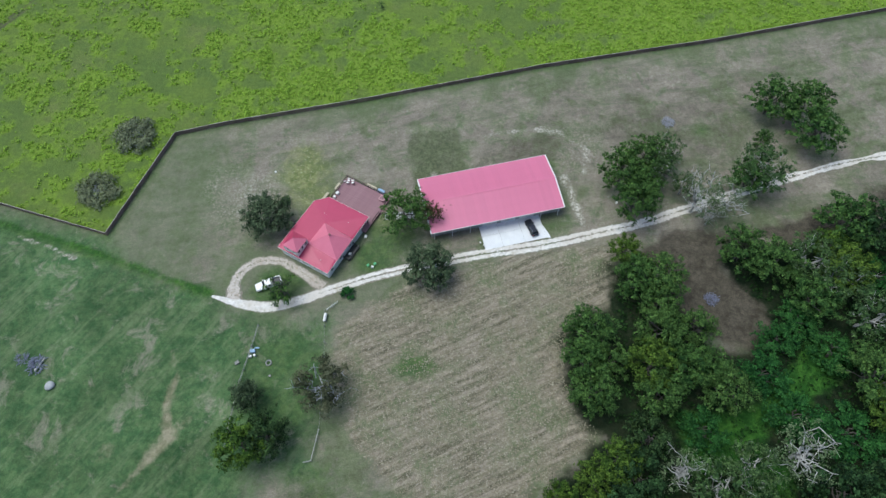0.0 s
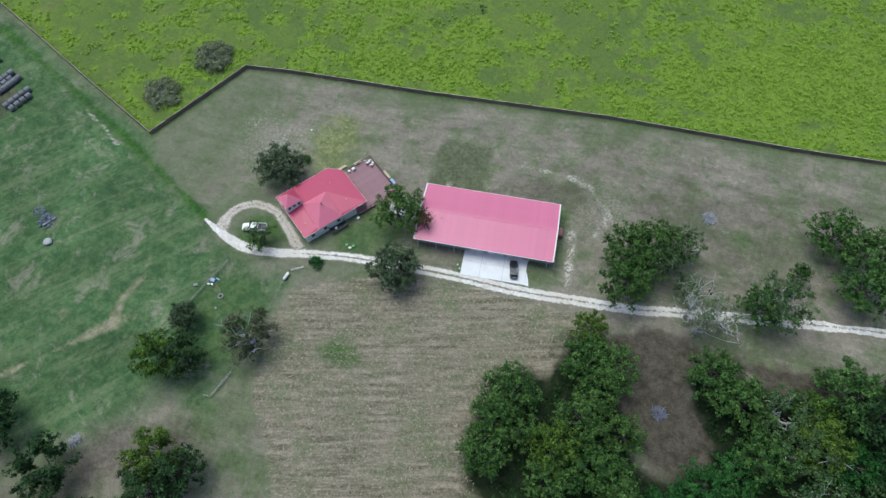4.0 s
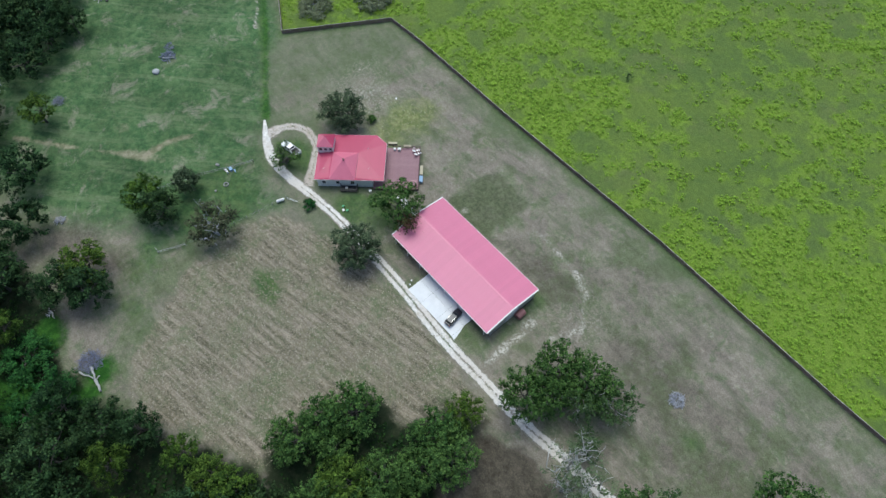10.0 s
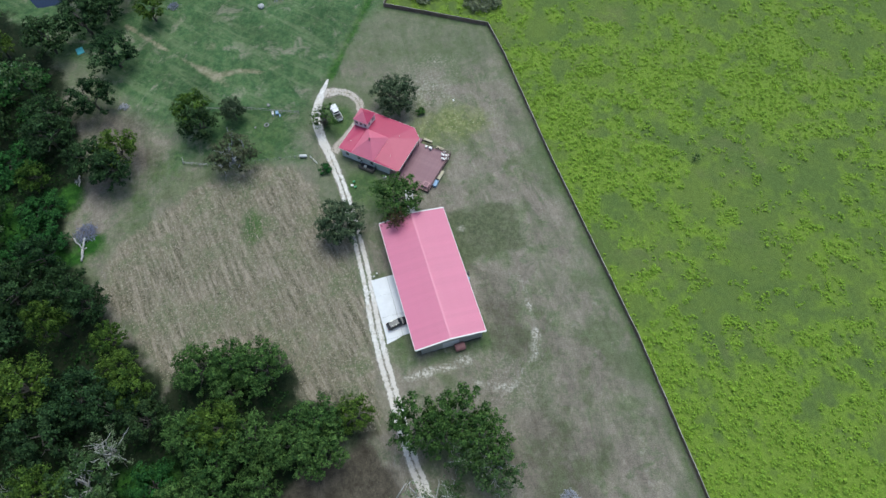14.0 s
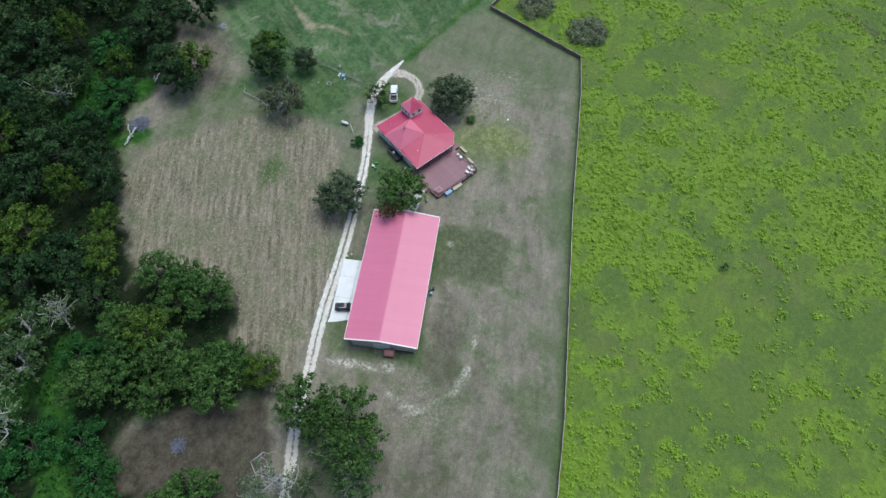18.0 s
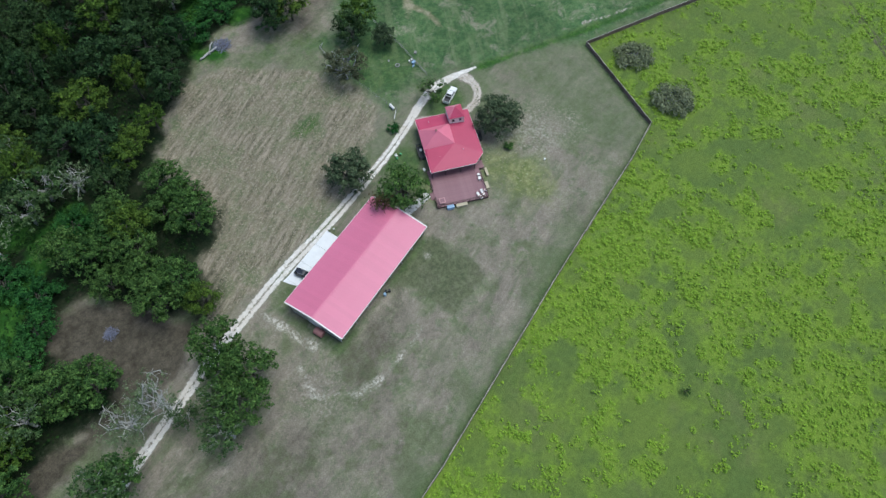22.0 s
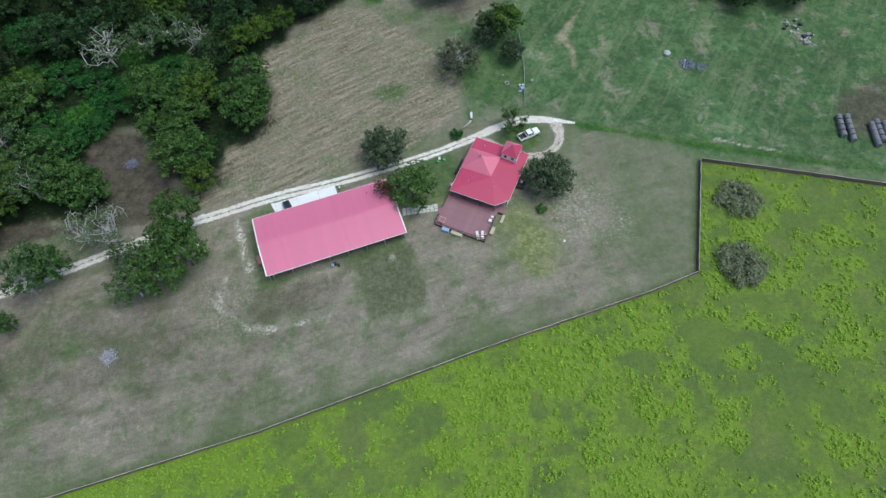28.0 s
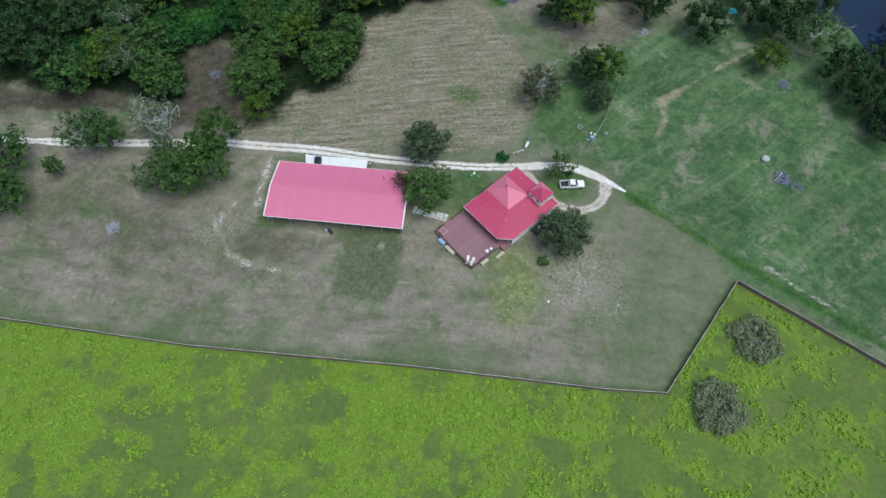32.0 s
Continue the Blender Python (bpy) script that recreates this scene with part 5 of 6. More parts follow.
def build_woodland(rows):
    """The deep wood as one mesh of crowns and trunks that nobody could count."""
    order = [LEAF_WOOD, LEAF_YELLOW, LEAF_BRIGHT, LEAF_PALE, BARK]
    which = {"o": 0, "w": 0, "y": 1, "b": 2, "p": 3}
    chunks, mats = [], []
    for i, (kind, x, y, r, high) in enumerate(rows):
        src = KINDS[kind][i % len(KINDS[kind])]
        me = [c for c in src.children if c.name.startswith("crown")][0].data
        co = np.empty(len(me.vertices) * 3, np.float32)
        me.vertices.foreach_get("co", co)
        co = co.reshape(-1, 4, 3)[::4]
        mid = co.mean(1, keepdims=True)
        co = mid + (co - mid) * 1.75
        s, a = r / 5.5, rng.uniform(0, math.tau)
        c, d = math.cos(a) * s, math.sin(a) * s
        z = float(ground_height(np.array([x]), np.array([y]))[0])
        out = np.stack([co[..., 0] * c - co[..., 1] * d + x, co[..., 0] * d + co[..., 1] * c + y, co[..., 2] * high / 10 + z], -1)
        chunks.append(out)
        mats.append(np.full(len(out), which[kind]))
        k = np.arange(6) * math.tau / 6
        ring = np.stack([np.cos(k), np.sin(k)], -1)
        lo, hi = np.c_[ring * 0.3 + (x, y), np.full(6, z - 0.2)], np.c_[ring * 0.18 + (x, y), np.full(6, z + high * 0.6)]
        chunks.append(np.stack([lo, np.roll(lo, -1, 0), np.roll(hi, -1, 0), hi], 1))
        mats.append(np.full(6, 4))
    me = quads_of("woodland", np.concatenate(chunks), LEAF_WOOD)
    for m in order[1:]:
        me.materials.append(m)
    me.polygons.foreach_set("material_index", np.concatenate(mats).astype(np.int32))
    tagged(new("woodland", me), "dense dark green wood of broadleaf trees", "woodland", kind="stuff")


build_woodland(far_trees)


# ---- vehicles ----
def loft(bm, sections):
    """Closed skin through cross-sections of equal count."""
    rings = [[bm.verts.new(p) for p in s] for s in sections]
    n = len(rings[0])
    for r, s in zip(rings, rings[1:]):
        for k in range(n):
            bm.faces.new((r[k], r[(k + 1) % n], s[(k + 1) % n], s[k]))
    bm.faces.new(rings[0][::-1])
    bm.faces.new(rings[-1])


def hull(rows):
    """Cross-sections along x: rows of x, half width, bottom, top, shoulder inset."""
    out = []
    for x, w, lo, hi, inset in rows:
        mid = lo + (hi - lo) * 0.62
        out.append([(x, -w * 0.94, lo), (x, -w, lo + 0.12), (x, -w, mid), (x, -w + inset, hi), (x, w - inset, hi), (x, w, mid), (x, w, lo + 0.12), (x, w * 0.94, lo)])
    return out


def add_wheels(car, xs, half, radius):
    tyre = bmesh.new()
    tube(tyre, [(0, -0.12, 0), (0, -0.1, 0), (0, 0.1, 0), (0, 0.12, 0)], [radius * 0.9, radius, radius, radius * 0.9], 20)
    tyre_me = done("tyre", tyre, RUBBER, False)
    rim = bmesh.new()
    tube(rim, [(0, -0.13, 0), (0, 0.13, 0)], [radius * 0.6, radius * 0.6], 14)
    rim_me = done("rim", rim, CHROME)
    for x in xs:
        for s in (-1, 1):
            w = part("wheel", tyre_me, RUBBER, car, m=pose(x, s * half, radius))
            part("rim", rim_me, CHROME, w, "bright wheel rim")


def build_pickup():
    car = thing("pickup_truck", "white crew-cab pickup truck with dark open bed on the grass", "pickup truck", pose(-40.9, 61.3, 0, 0, 0, 202.9))
    bm = bmesh.new()
    loft(bm, hull([(2.95, 0.78, 0.5, 0.95, 0.12), (2.8, 0.92, 0.42, 1.08, 0.12), (1.5, 0.98, 0.4, 1.18, 0.08), (1.2, 1.0, 0.38, 1.2, 0.06), (-0.75, 1.0, 0.38, 1.22, 0.05), (-0.8, 1.0, 0.38, 0.86, 0.03), (-2.8, 0.98, 0.42, 0.86, 0.03)]))
    part("body", bm, CAR_WHITE, car, "white painted body", smooth=False)
    bed = boxes((-2.85, -0.85, -1.0, -0.88, 0.8, 1.3), (-2.85, -0.85, 0.88, 1.0, 0.8, 1.3), (-0.9, -0.8, -0.9, 0.9, 0.8, 1.35), bevel=0.03)
    part("bed_side", bed, CAR_WHITE, car)
    part("tailgate", boxes((-2.95, -2.85, -0.96, 0.96, 0.6, 1.28), bevel=0.02), CAR_WHITE, car)
    part("bed_liner", boxes((-2.84, -0.91, -0.87, 0.87, 0.86, 0.92)), BLACK, car, "black bed liner")
    part("toolbox", boxes((-1.35, -0.95, -0.86, 0.86, 0.93, 1.28), bevel=0.03), BLACK, car)
    cab = bmesh.new()
    loft(cab, [[(x, -w, 1.18), (x2, -w + 0.2, 1.82), (x2, w - 0.2, 1.82), (x, w, 1.18)] for x, x2, w in ((1.3, 0.62, 0.94), (0.3, 0.3, 0.95), (-0.75, -0.62, 0.95))])
    part("cab", cab, CAR_WHITE, car)
    part("windscreen", mesh_of("windscreen", [(1.27, -0.86, 1.24), (1.27, 0.86, 1.24), (0.68, 0.7, 1.8), (0.68, -0.7, 1.8)], [(0, 1, 2, 3)], GLASS), GLASS, car)
    part("rear_window", mesh_of("rear_window", [(-0.77, -0.75, 1.26), (-0.77, 0.75, 1.26), (-0.66, 0.66, 1.74), (-0.66, -0.66, 1.74)], [(0, 1, 2, 3)], GLASS), GLASS, car)
    for s in (-1, 1):
        for a, b in ((1.0, 0.3), (0.2, -0.6)):
            y0, y1 = s * 0.945, s * 0.8
            part("side_window", mesh_of("side_window", [(a, y0, 1.26), (b, y0, 1.26), (min(b + 0.02, 0.6), y1, 1.74), (min(a - 0.15, 0.58), y1, 1.74)], [(0, 1, 2, 3)], GLASS), GLASS, car)
        part("mirror", boxes((0.95, 1.1, s * 1.0 - 0.02, s * 1.0 + s * 0.2, 1.15, 1.35), bevel=0.02), CAR_WHITE, car)
        part("headlight", boxes((2.78, 2.9, s * 0.72 - 0.14, s * 0.72 + 0.14, 0.82, 0.98), bevel=0.02), LAMP_LENS, car)
        part("tail_light", boxes((-2.97, -2.9, s * 0.9 - 0.06, s * 0.9 + 0.06, 0.85, 1.2)), TAIL_RED, car)
    part("bumper", boxes((2.88, 3.02, -0.85, 0.85, 0.48, 0.68), bevel=0.03), CHROME, car)
    part("bumper", boxes((-3.06, -2.94, -0.85, 0.85, 0.48, 0.64), bevel=0.03), CHROME, car)
    part("grille", boxes((2.9, 2.97, -0.5, 0.5, 0.7, 0.95)), BLACK, car)
    add_wheels(car, (1.95, -1.75), 0.9, 0.4)


def build_suv():
    car = thing("car", "dark blue-black estate car parked on the concrete apron", "car", pose(19.85, 77.1, 0.07, 0, 0, 112.7))
    bm = bmesh.new()
    loft(bm, hull([(2.3, 0.7, 0.42, 0.72, 0.12), (2.1, 0.86, 0.34, 0.86, 0.12), (1.0, 0.92, 0.3, 0.98, 0.1), (-1.8, 0.92, 0.3, 1.02, 0.08), (-2.25, 0.84, 0.36, 0.95, 0.1), (-2.35, 0.74, 0.42, 0.8, 0.1)]))
    part("body", bm, CAR_DARK, car, "dark glossy body")
    cab = bmesh.new()
    loft(cab, [[(x, -w, z0), (x2, -w + 0.18, z1), (x2, w - 0.18, z1), (x, w, z0)] for x, x2, w, z0, z1 in ((1.05, 0.35, 0.84, 0.97, 1.46), (-0.2, -0.2, 0.86, 1.0, 1.52), (-2.05, -1.75, 0.82, 1.0, 1.44))])
    part("roof", cab, CAR_DARK, car)
    part("windscreen", mesh_of("windscreen", [(1.03, -0.76, 1.0), (1.03, 0.76, 1.0), (0.42, 0.63, 1.45), (0.42, -0.63, 1.45)], [(0, 1, 2, 3)], GLASS), GLASS, car)
    part("rear_window", mesh_of("rear_window", [(-2.05, -0.7, 1.03), (-2.05, 0.7, 1.03), (-1.8, 0.6, 1.41), (-1.8, -0.6, 1.41)], [(0, 1, 2, 3)], GLASS), GLASS, car)
    for s in (-1, 1):
        for a, b in ((0.75, -0.15), (-0.25, -1.05), (-1.15, -1.75)):
            part("side_window", mesh_of("side_window", [(a, s * 0.87, 1.03), (b, s * 0.87, 1.03), (b, s * 0.74, 1.42), (max(min(a - 0.3, 0.25), b + 0.1), s * 0.74, 1.42)], [(0, 1, 2, 3)], GLASS), GLASS, car)
        part("mirror", boxes((0.75, 0.9, s * 0.9 - 0.02, s * 0.9 + s * 0.16, 0.98, 1.12), bevel=0.02), CAR_DARK, car)
        part("headlight", boxes((2.12, 2.26, s * 0.62 - 0.14, s * 0.62 + 0.14, 0.66, 0.78), bevel=0.02), LAMP_LENS, car)
        part("tail_light", boxes((-2.36, -2.26, s * 0.68 - 0.1, s * 0.68 + 0.1, 0.74, 0.9), bevel=0.02), TAIL_RED, car)
        part("roof_rail", boxes((-1.6, 0.1, s * 0.62 - 0.02, s * 0.62 + 0.02, 1.5, 1.55)), CHROME, car)
    add_wheels(car, (1.45, -1.4), 0.84, 0.34)


build_pickup()
build_suv()


# ---- yard things ----
def build_tank(x, y, turn):
    t = thing("propane_tank", "white horizontal gas tank on short legs in the grass", "gas tank", pose(x, y, 0, 0, 0, turn) @ Matrix.Scale(0.78, 4))
    bm = bmesh.new()
    tube(bm, [(-1.32, 0, 0.85), (-1.28, 0, 0.85), (-1.15, 0, 0.85), (-0.95, 0, 0.85), (0.95, 0, 0.85), (1.15, 0, 0.85), (1.28, 0, 0.85), (1.32, 0, 0.85)], [0.08, 0.24, 0.4, 0.46, 0.46, 0.4, 0.24, 0.08], 18)
    part("shell", bm, WHITE, t, smooth=True)
    for s in (-0.8, 0.8):
        part("leg", boxes((s - 0.06, s + 0.06, -0.3, 0.3, 0, 0.5)), GREY_WOOD, t)
    dome = bmesh.new()
    tube(dome, [(0, 0, 1.28), (0, 0, 1.42), (0, 0, 1.48)], [0.18, 0.18, 0.08], 12)
    part("valve_cover", dome, WHITE, t)


build_tank(-27.1, 53.4, 86)


def post_fence(line, label, gap, height, material, rails, thick=0.05):
    f = thing("fence", label, "fence", group="yard fences")
    post = done("post", boxes((-0.06, 0.06, -0.06, 0.06, 0, height), bevel=0.01), material)
    for (ax, ay), (bx, by) in zip(line, line[1:]):
        length = math.hypot(bx - ax, by - ay)
        n = max(1, round(length / gap))
        ang = math.degrees(math.atan2(by - ay, bx - ax))
        r = done("rail", boxes((0.06, length / n - 0.06, -0.6 * thick, 0.6 * thick, -thick, thick)), material)
        for i in range(n):
            px, py = ax + (bx - ax) * i / n, ay + (by - ay) * i / n
            part("post", post, material, f, m=pose(px, py, -0.05, random.uniform(-3, 3), random.uniform(-3, 3), ang))
            for z in rails:
                part("rail", r, material, f, m=pose(px, py, z, 0, random.uniform(-0.6, 0.6), ang))


post_fence([(-41.6, 51.3), (-42.3, 46.5), (-43.6, 38.5), (-44.2, 30.0), (-44.3, 25.0)], "weathered wooden post and rail fence overgrown with grass", 2.6, 1.25, GREY_WOOD, (0.55, 1.05))
post_fence([(-27.4, 55.0), (-26.6, 47.6), (-25.9, 38.0), (-25.7, 29.0)], "grey wooden post and wire fence along the straw field", 3.2, 1.2, GREY_WOOD, (0.5, 0.8, 1.1), 0.008)
post_fence([(-25.7, 29.0), (-26.6, 22.8), (-28.2, 22.4)], "pale wooden fence rails at the corner of the field", 2.2, 1.1, BARK_PALE, (0.5, 0.95))
post_fence([(-26.9, 55.2), (-24.6, 57.2)], "white pipe gate beside the gas tank", 1.6, 1.0, WHITE, (0.45, 0.9))


def stick_pile(name, label, category, x, y, radius, height, count, material, seed, thick=0.05, trunk=None):
    gen = np.random.default_rng(seed)
    p = thing(name, label, category, pose(x, y, 0))
    bm = bmesh.new()
    for _ in range(count):
        a, r = gen.uniform(0, math.tau), radius * math.sqrt(gen.random()) * 0.75
        c = np.array([r * math.cos(a), r * math.sin(a), height * max(0.06, (1 - (r / radius) ** 2)) * gen.uniform(0.1, 0.9)])
        d = gen.normal(size=3)
        d[2] *= 0.4
        d *= gen.uniform(0.3, 0.75) * radius / np.linalg.norm(d)
        e, f = c - d * 0.5, c + d * 0.5
        e[2], f[2] = max(e[2], 0.03), max(f[2], 0.03)
        limb(bm, e, f, thick * gen.uniform(0.5, 1.4), thick * 0.3, gen, 0.12, 4, 3)
    part("brush", bm, material, p)
    if trunk:
        bm = bmesh.new()
        for i, (a, b, r) in enumerate(trunk):
            limb(bm, a, b, r, r * 0.6, gen, 0.05, 8, 5)
        part("trunk", bm, BARK_PALE, p, "bleached bare trunk", smooth=True)


stick_pile("brush_pile", "pile of grey dead branches on the lawn", "brush pile", 57.4, 110.1, 2.1, 1.1, 150, STICKS, 1)
stick_pile("brush_pile", "low pile of grey branches in the brown clearing", "brush pile", 59.3, 59.3, 2.0, 1.2, 140, STICKS_BLUE, 2)
stick_pile("fallen_tree", "fallen forked tree with bleached trunk and grey twiggy crown", "fallen tree", -7.0, 2.6, 3.3, 1.3, 240, STICKS_BLUE, 3, 0.05, [((1.6, 0.1, 0.8), (4.6, 0.2, 0.5), 0.28), ((4.6, 0.2, 0.5), (7.6, 0.6, 0.35), 0.36), ((1.5, -2.4, 0.7), (4.6, 0.2, 0.5), 0.2), ((4.4, 1.4, 0.9), (4.7, 0.2, 0.5), 0.16)])
stick_pile("log_pile", "grey logs and branches with one pale trunk on the meadow", "log pile", -88.4, 41.6, 2.6, 0.7, 70, STICKS_BLUE, 4, 0.1, [((0.3, -1.4, 0.35), (1.6, 1.6, 0.4), 0.24)])
stick_pile("log_pile", "loose grey branches lying on the meadow", "log pile", -92.0, 43.0, 1.9, 0.4, 40, STICKS_BLUE, 5, 0.08)
stick_pile("brush_pile", "grey branch pile at the edge of the trees", "brush pile", -46.5, 3.6, 1.6, 0.8, 80, STICKS, 6, 0.06, [((-0.8, -0.4, 0.5), (1.0, 0.5, 0.45), 0.16)])
stick_pile("brush_pile", "heap of blue-grey branches near the pond trees", "brush pile", -85.5, 10.5, 2.2, 1.2, 110, STICKS_BLUE, 7)
stick_pile("fallen_tree", "short bleached fallen trunk at the wood's edge", "fallen tree", -22.5, -3.0, 1.2, 0.5, 20, STICKS, 8, 0.05, [((-1.6, 0, 0.35), (1.6, 0.6, 0.3), 0.22)])


def stone(bm, c, r, gen, flat=0.6):
    made = bmesh.ops.create_icosphere(bm, subdivisions=2, radius=1.0, matrix=Matrix.Translation(c))
    seed = gen.uniform(0, 50)
    for v in made["verts"]:
        d = v.co - Vector(c)
        k = r * (1 + 0.35 * noise.noise(d * 1.3 + Vector((seed, 0, 0))))
        v.co = Vector(c) + Vector((d.x * k * 1.1, d.y * k, d.z * k * flat))


bm = bmesh.new()
stone(bm, (0, 0, 0.35), 0.95, np.random.default_rng(5), 0.55)
tagged(part("boulder", bm, ROCK, None, m=pose(-83.9, 37.1, 0), smooth=True), "pale grey boulder lying in the meadow", "boulder")


def build_bales():
    """Rows of wrapped round bales lying end to end."""
    bale = bmesh.new()
    tube(bale, [(-0.72, 0, 0.75), (-0.7, 0, 0.75), (-0.6, 0, 0.75), (0.6, 0, 0.75), (0.7, 0, 0.75), (0.72, 0, 0.75)], [0.66, 0.73, 0.76, 0.76, 0.73, 0.66], 18)
    me = done("hay_bale", bale, BALE, True)
    rows = [((-123.4, 64.2), (-121.9, 72.6)), ((-121.3, 64.0), (-120.0, 71.0)), ((-128.6, 67.4), (-127.4, 74.8)), ((-131.9, 67.5), (-130.7, 75.4)), ((-130.2, 66.6), (-129.2, 73.6)), ((-140.3, 70.2), (-137.6, 77.7))]
    for (ax, ay), (bx, by) in rows:
        length = math.hypot(bx - ax, by - ay)
        n = int(length / 1.47)
        ang = math.degrees(math.atan2(by - ay, bx - ax))
        for i in range(n):
            k = (i + 0.5) / n
            ob = part("hay_bale", me, BALE, None, m=pose(ax + (bx - ax) * k, ay + (by - ay) * k, float(ground_height(np.array([ax]), np.array([ay]))[0]), 0, 0, ang + random.uniform(-3, 3)))
            tagged(ob, "grey wrapped round hay bale lying in a row", "hay bale", "rows of hay bales")


build_bales()


def build_red_bale():
    bm = bmesh.new()
    tube(bm, [(-1.1, 0, 0.85), (-1.08, 0, 0.85), (-0.95, 0, 0.85), (0.95, 0, 0.85), (1.08, 0, 0.85), (1.1, 0, 0.85)], [0.6, 0.78, 0.86, 0.86, 0.78, 0.6], 20)
    tagged(part("storage_tank", bm, RUSTY, None, m=BARN @ pose(33.25, 9.6, 0, 0, 0, 92), smooth=True), "rusty red round tank beside the barn's end wall", "storage tank")


build_red_bale()


def build_junk():
    gen = np.random.default_rng(12)
    heap = [(-123.5, 33.5, 4.2), (-122.0, 30.0, 3.0), (-125.0, 36.5, 2.5)]
    kinds = [("crate", GREY_WOOD), ("barrel", STEEL_WALL), ("metal_sheet", CHROME), ("beam", BARK_PALE), ("bin", BLACK)]
    for cx, cy, r in heap:
        for i in range(9):
            name, mat = kinds[int(gen.integers(0, 5))]
            a, d = gen.uniform(0, math.tau), r * math.sqrt(gen.random())
            x, y = cx + d * math.cos(a), cy + d * math.sin(a)
            s = gen.uniform(0.5, 1.2)
            bm = bmesh.new()
            if name == "barrel":
                tube(bm, [(0, 0, 0), (0, 0, 0.3), (0, 0, 0.6), (0, 0, 0.88)], [0.29, 0.31, 0.31, 0.29], 14)
            elif name == "metal_sheet":
                box(bm, -s, s, -s * 0.5, s * 0.5, 0.02, 0.06, bevel=0.01)
            elif name == "beam":
                box(bm, -s * 1.6, s * 1.6, -0.1, 0.1, 0, 0.18, bevel=0.02)
            else:
                box(bm, -s * 0.5, s * 0.5, -s * 0.4, s * 0.4, 0, s * 0.6, bevel=0.03)
            tagged(part(name, bm, mat, None, m=pose(x, y, float(ground_height(np.array([x]), np.array([y]))[0]), 0, 0, gen.uniform(0, 360))), "discarded %s in a scrap heap on the meadow" % name.replace("_", " "), name.replace("_", " "), "scrap heap")
    # things by the yard fence
    for x, y, sx, sy, sz, mat, name, label in (
        (-42.0, 45.4, 1.0, 0.7, 0.7, BLUE, "crate", "pale blue plastic crate by the yard fence"), (-41.4, 44.4, 0.5, 0.5, 0.8, WHITE, "bucket", "white plastic bucket by the yard fence"),
        (-42.4, 44.2, 0.6, 0.4, 0.5, WHITE, "cool_box", "white cool box by the yard fence"), (-41.2, 46.2, 0.9, 0.25, 0.3, BLUE, "crate", "flat pale blue crate by the yard fence"),
        (41.0, 84.6, 0.55, 0.55, 0.6, WHITE, "bucket", "white bucket on the lawn near the trees"), (-19.7, 74.3, 0.7, 0.5, 0.5, WHITE, "cool_box", "white box on the grass beside the house"),
        (-37.5, 40.0, 0.4, 0.4, 0.3, GREY_WOOD, "crate", "small grey crate on the grass"), (-45.0, 42.8, 0.9, 0.6, 0.4, GREY_WOOD, "crate", "grey wooden crate outside the fence"),
        (-44.0, 92.8, 0.5, 0.5, 0.4, WHITE, "bucket", "small white bucket on the back lawn")):
        bm = bmesh.new()
        if name == "bucket":
            tube(bm, [(0, 0, 0), (0, 0, sz * 0.9), (0, 0, sz)], [sx * 0.4, sx * 0.5, sx * 0.53], 14)
        else:
            box(bm, -sx / 2, sx / 2, -sy / 2, sy / 2, 0, sz * 0.85, bevel=0.03)
            box(bm, -sx / 2 - 0.03, sx / 2 + 0.03, -sy / 2 - 0.03, sy / 2 + 0.03, sz * 0.85, sz, bevel=0.02)
        tagged(part(name, bm, mat, None, m=pose(x, y, 0, 0, 0, gen.uniform(0, 90))), label, name.replace("_", " "))
    # old tyre
    bm = bmesh.new()
    ring = 20
    loop = [[bm.verts.new(((0.55 + 0.16 * math.cos(b * math.tau / 8)) * math.cos(a * math.tau / ring), (0.55 + 0.16 * math.cos(b * math.tau / 8)) * math.sin(a * math.tau / ring), 0.16 + 0.16 * math.sin(b * math.tau / 8))) for b in range(8)] for a in range(ring)]
    for a in range(ring):
        for b in range(8):
            bm.faces.new((loop[a][b], loop[(a + 1) % ring][b], loop[(a + 1) % ring][(b + 1) % 8], loop[a][(b + 1) % 8]))
    tagged(part("planter_ring", bm, GREY_WOOD, None, m=pose(-38.2, 42.9, 0), smooth=True), "grey round ring lying on the grass", "planter ring")
    # plastic toys near the drive
    for x, y, mat in ((-18.6, 66.6, GREEN_PLASTIC), (-17.5, 66.2, WHITE), (-17.0, 67.0, GREEN_PLASTIC)):
        toy = thing("garden_chair", "small plastic garden chair on the grass" if mat is WHITE else "small green plastic garden chair on the grass", "garden chair", pose(x, y, 0, 0, 0, gen.uniform(0, 360)), "plastic chairs on the grass")
        part("seat", boxes((-0.28, 0.28, -0.28, 0.28, 0.4, 0.45), bevel=0.02), mat, toy)
        part("backrest", boxes((-0.28, 0.28, 0.25, 0.3, 0.45, 0.85), bevel=0.02), mat, toy)
        for a in (-0.24, 0.24):
            for b in (-0.24, 0.24):
                part("leg", boxes((a - 0.025, a + 0.025, b - 0.025, b + 0.025, 0, 0.4)), mat, toy)
    # lamp posts at the apron
    for x, y in ((8.4, 71.9), (7.6, 72.6)):
        lamp = thing("yard_lamp", "short dark yard lamp with white globe by the apron", "yard lamp", pose(x, y, 0), "lamps by the apron")
        bm = bmesh.new()
        tube(bm, [(0, 0, 0), (0, 0, 1.0)], [0.05, 0.04], 8)
        part("post", bm, BLACK, lamp)
        bm = bmesh.new()
        bmesh.ops.create_uvsphere(bm, u_segments=12, v_segments=8, radius=0.2, matrix=Matrix.Translation((0, 0, 1.15)))
        part("globe", bm, WHITE, lamp, smooth=True)
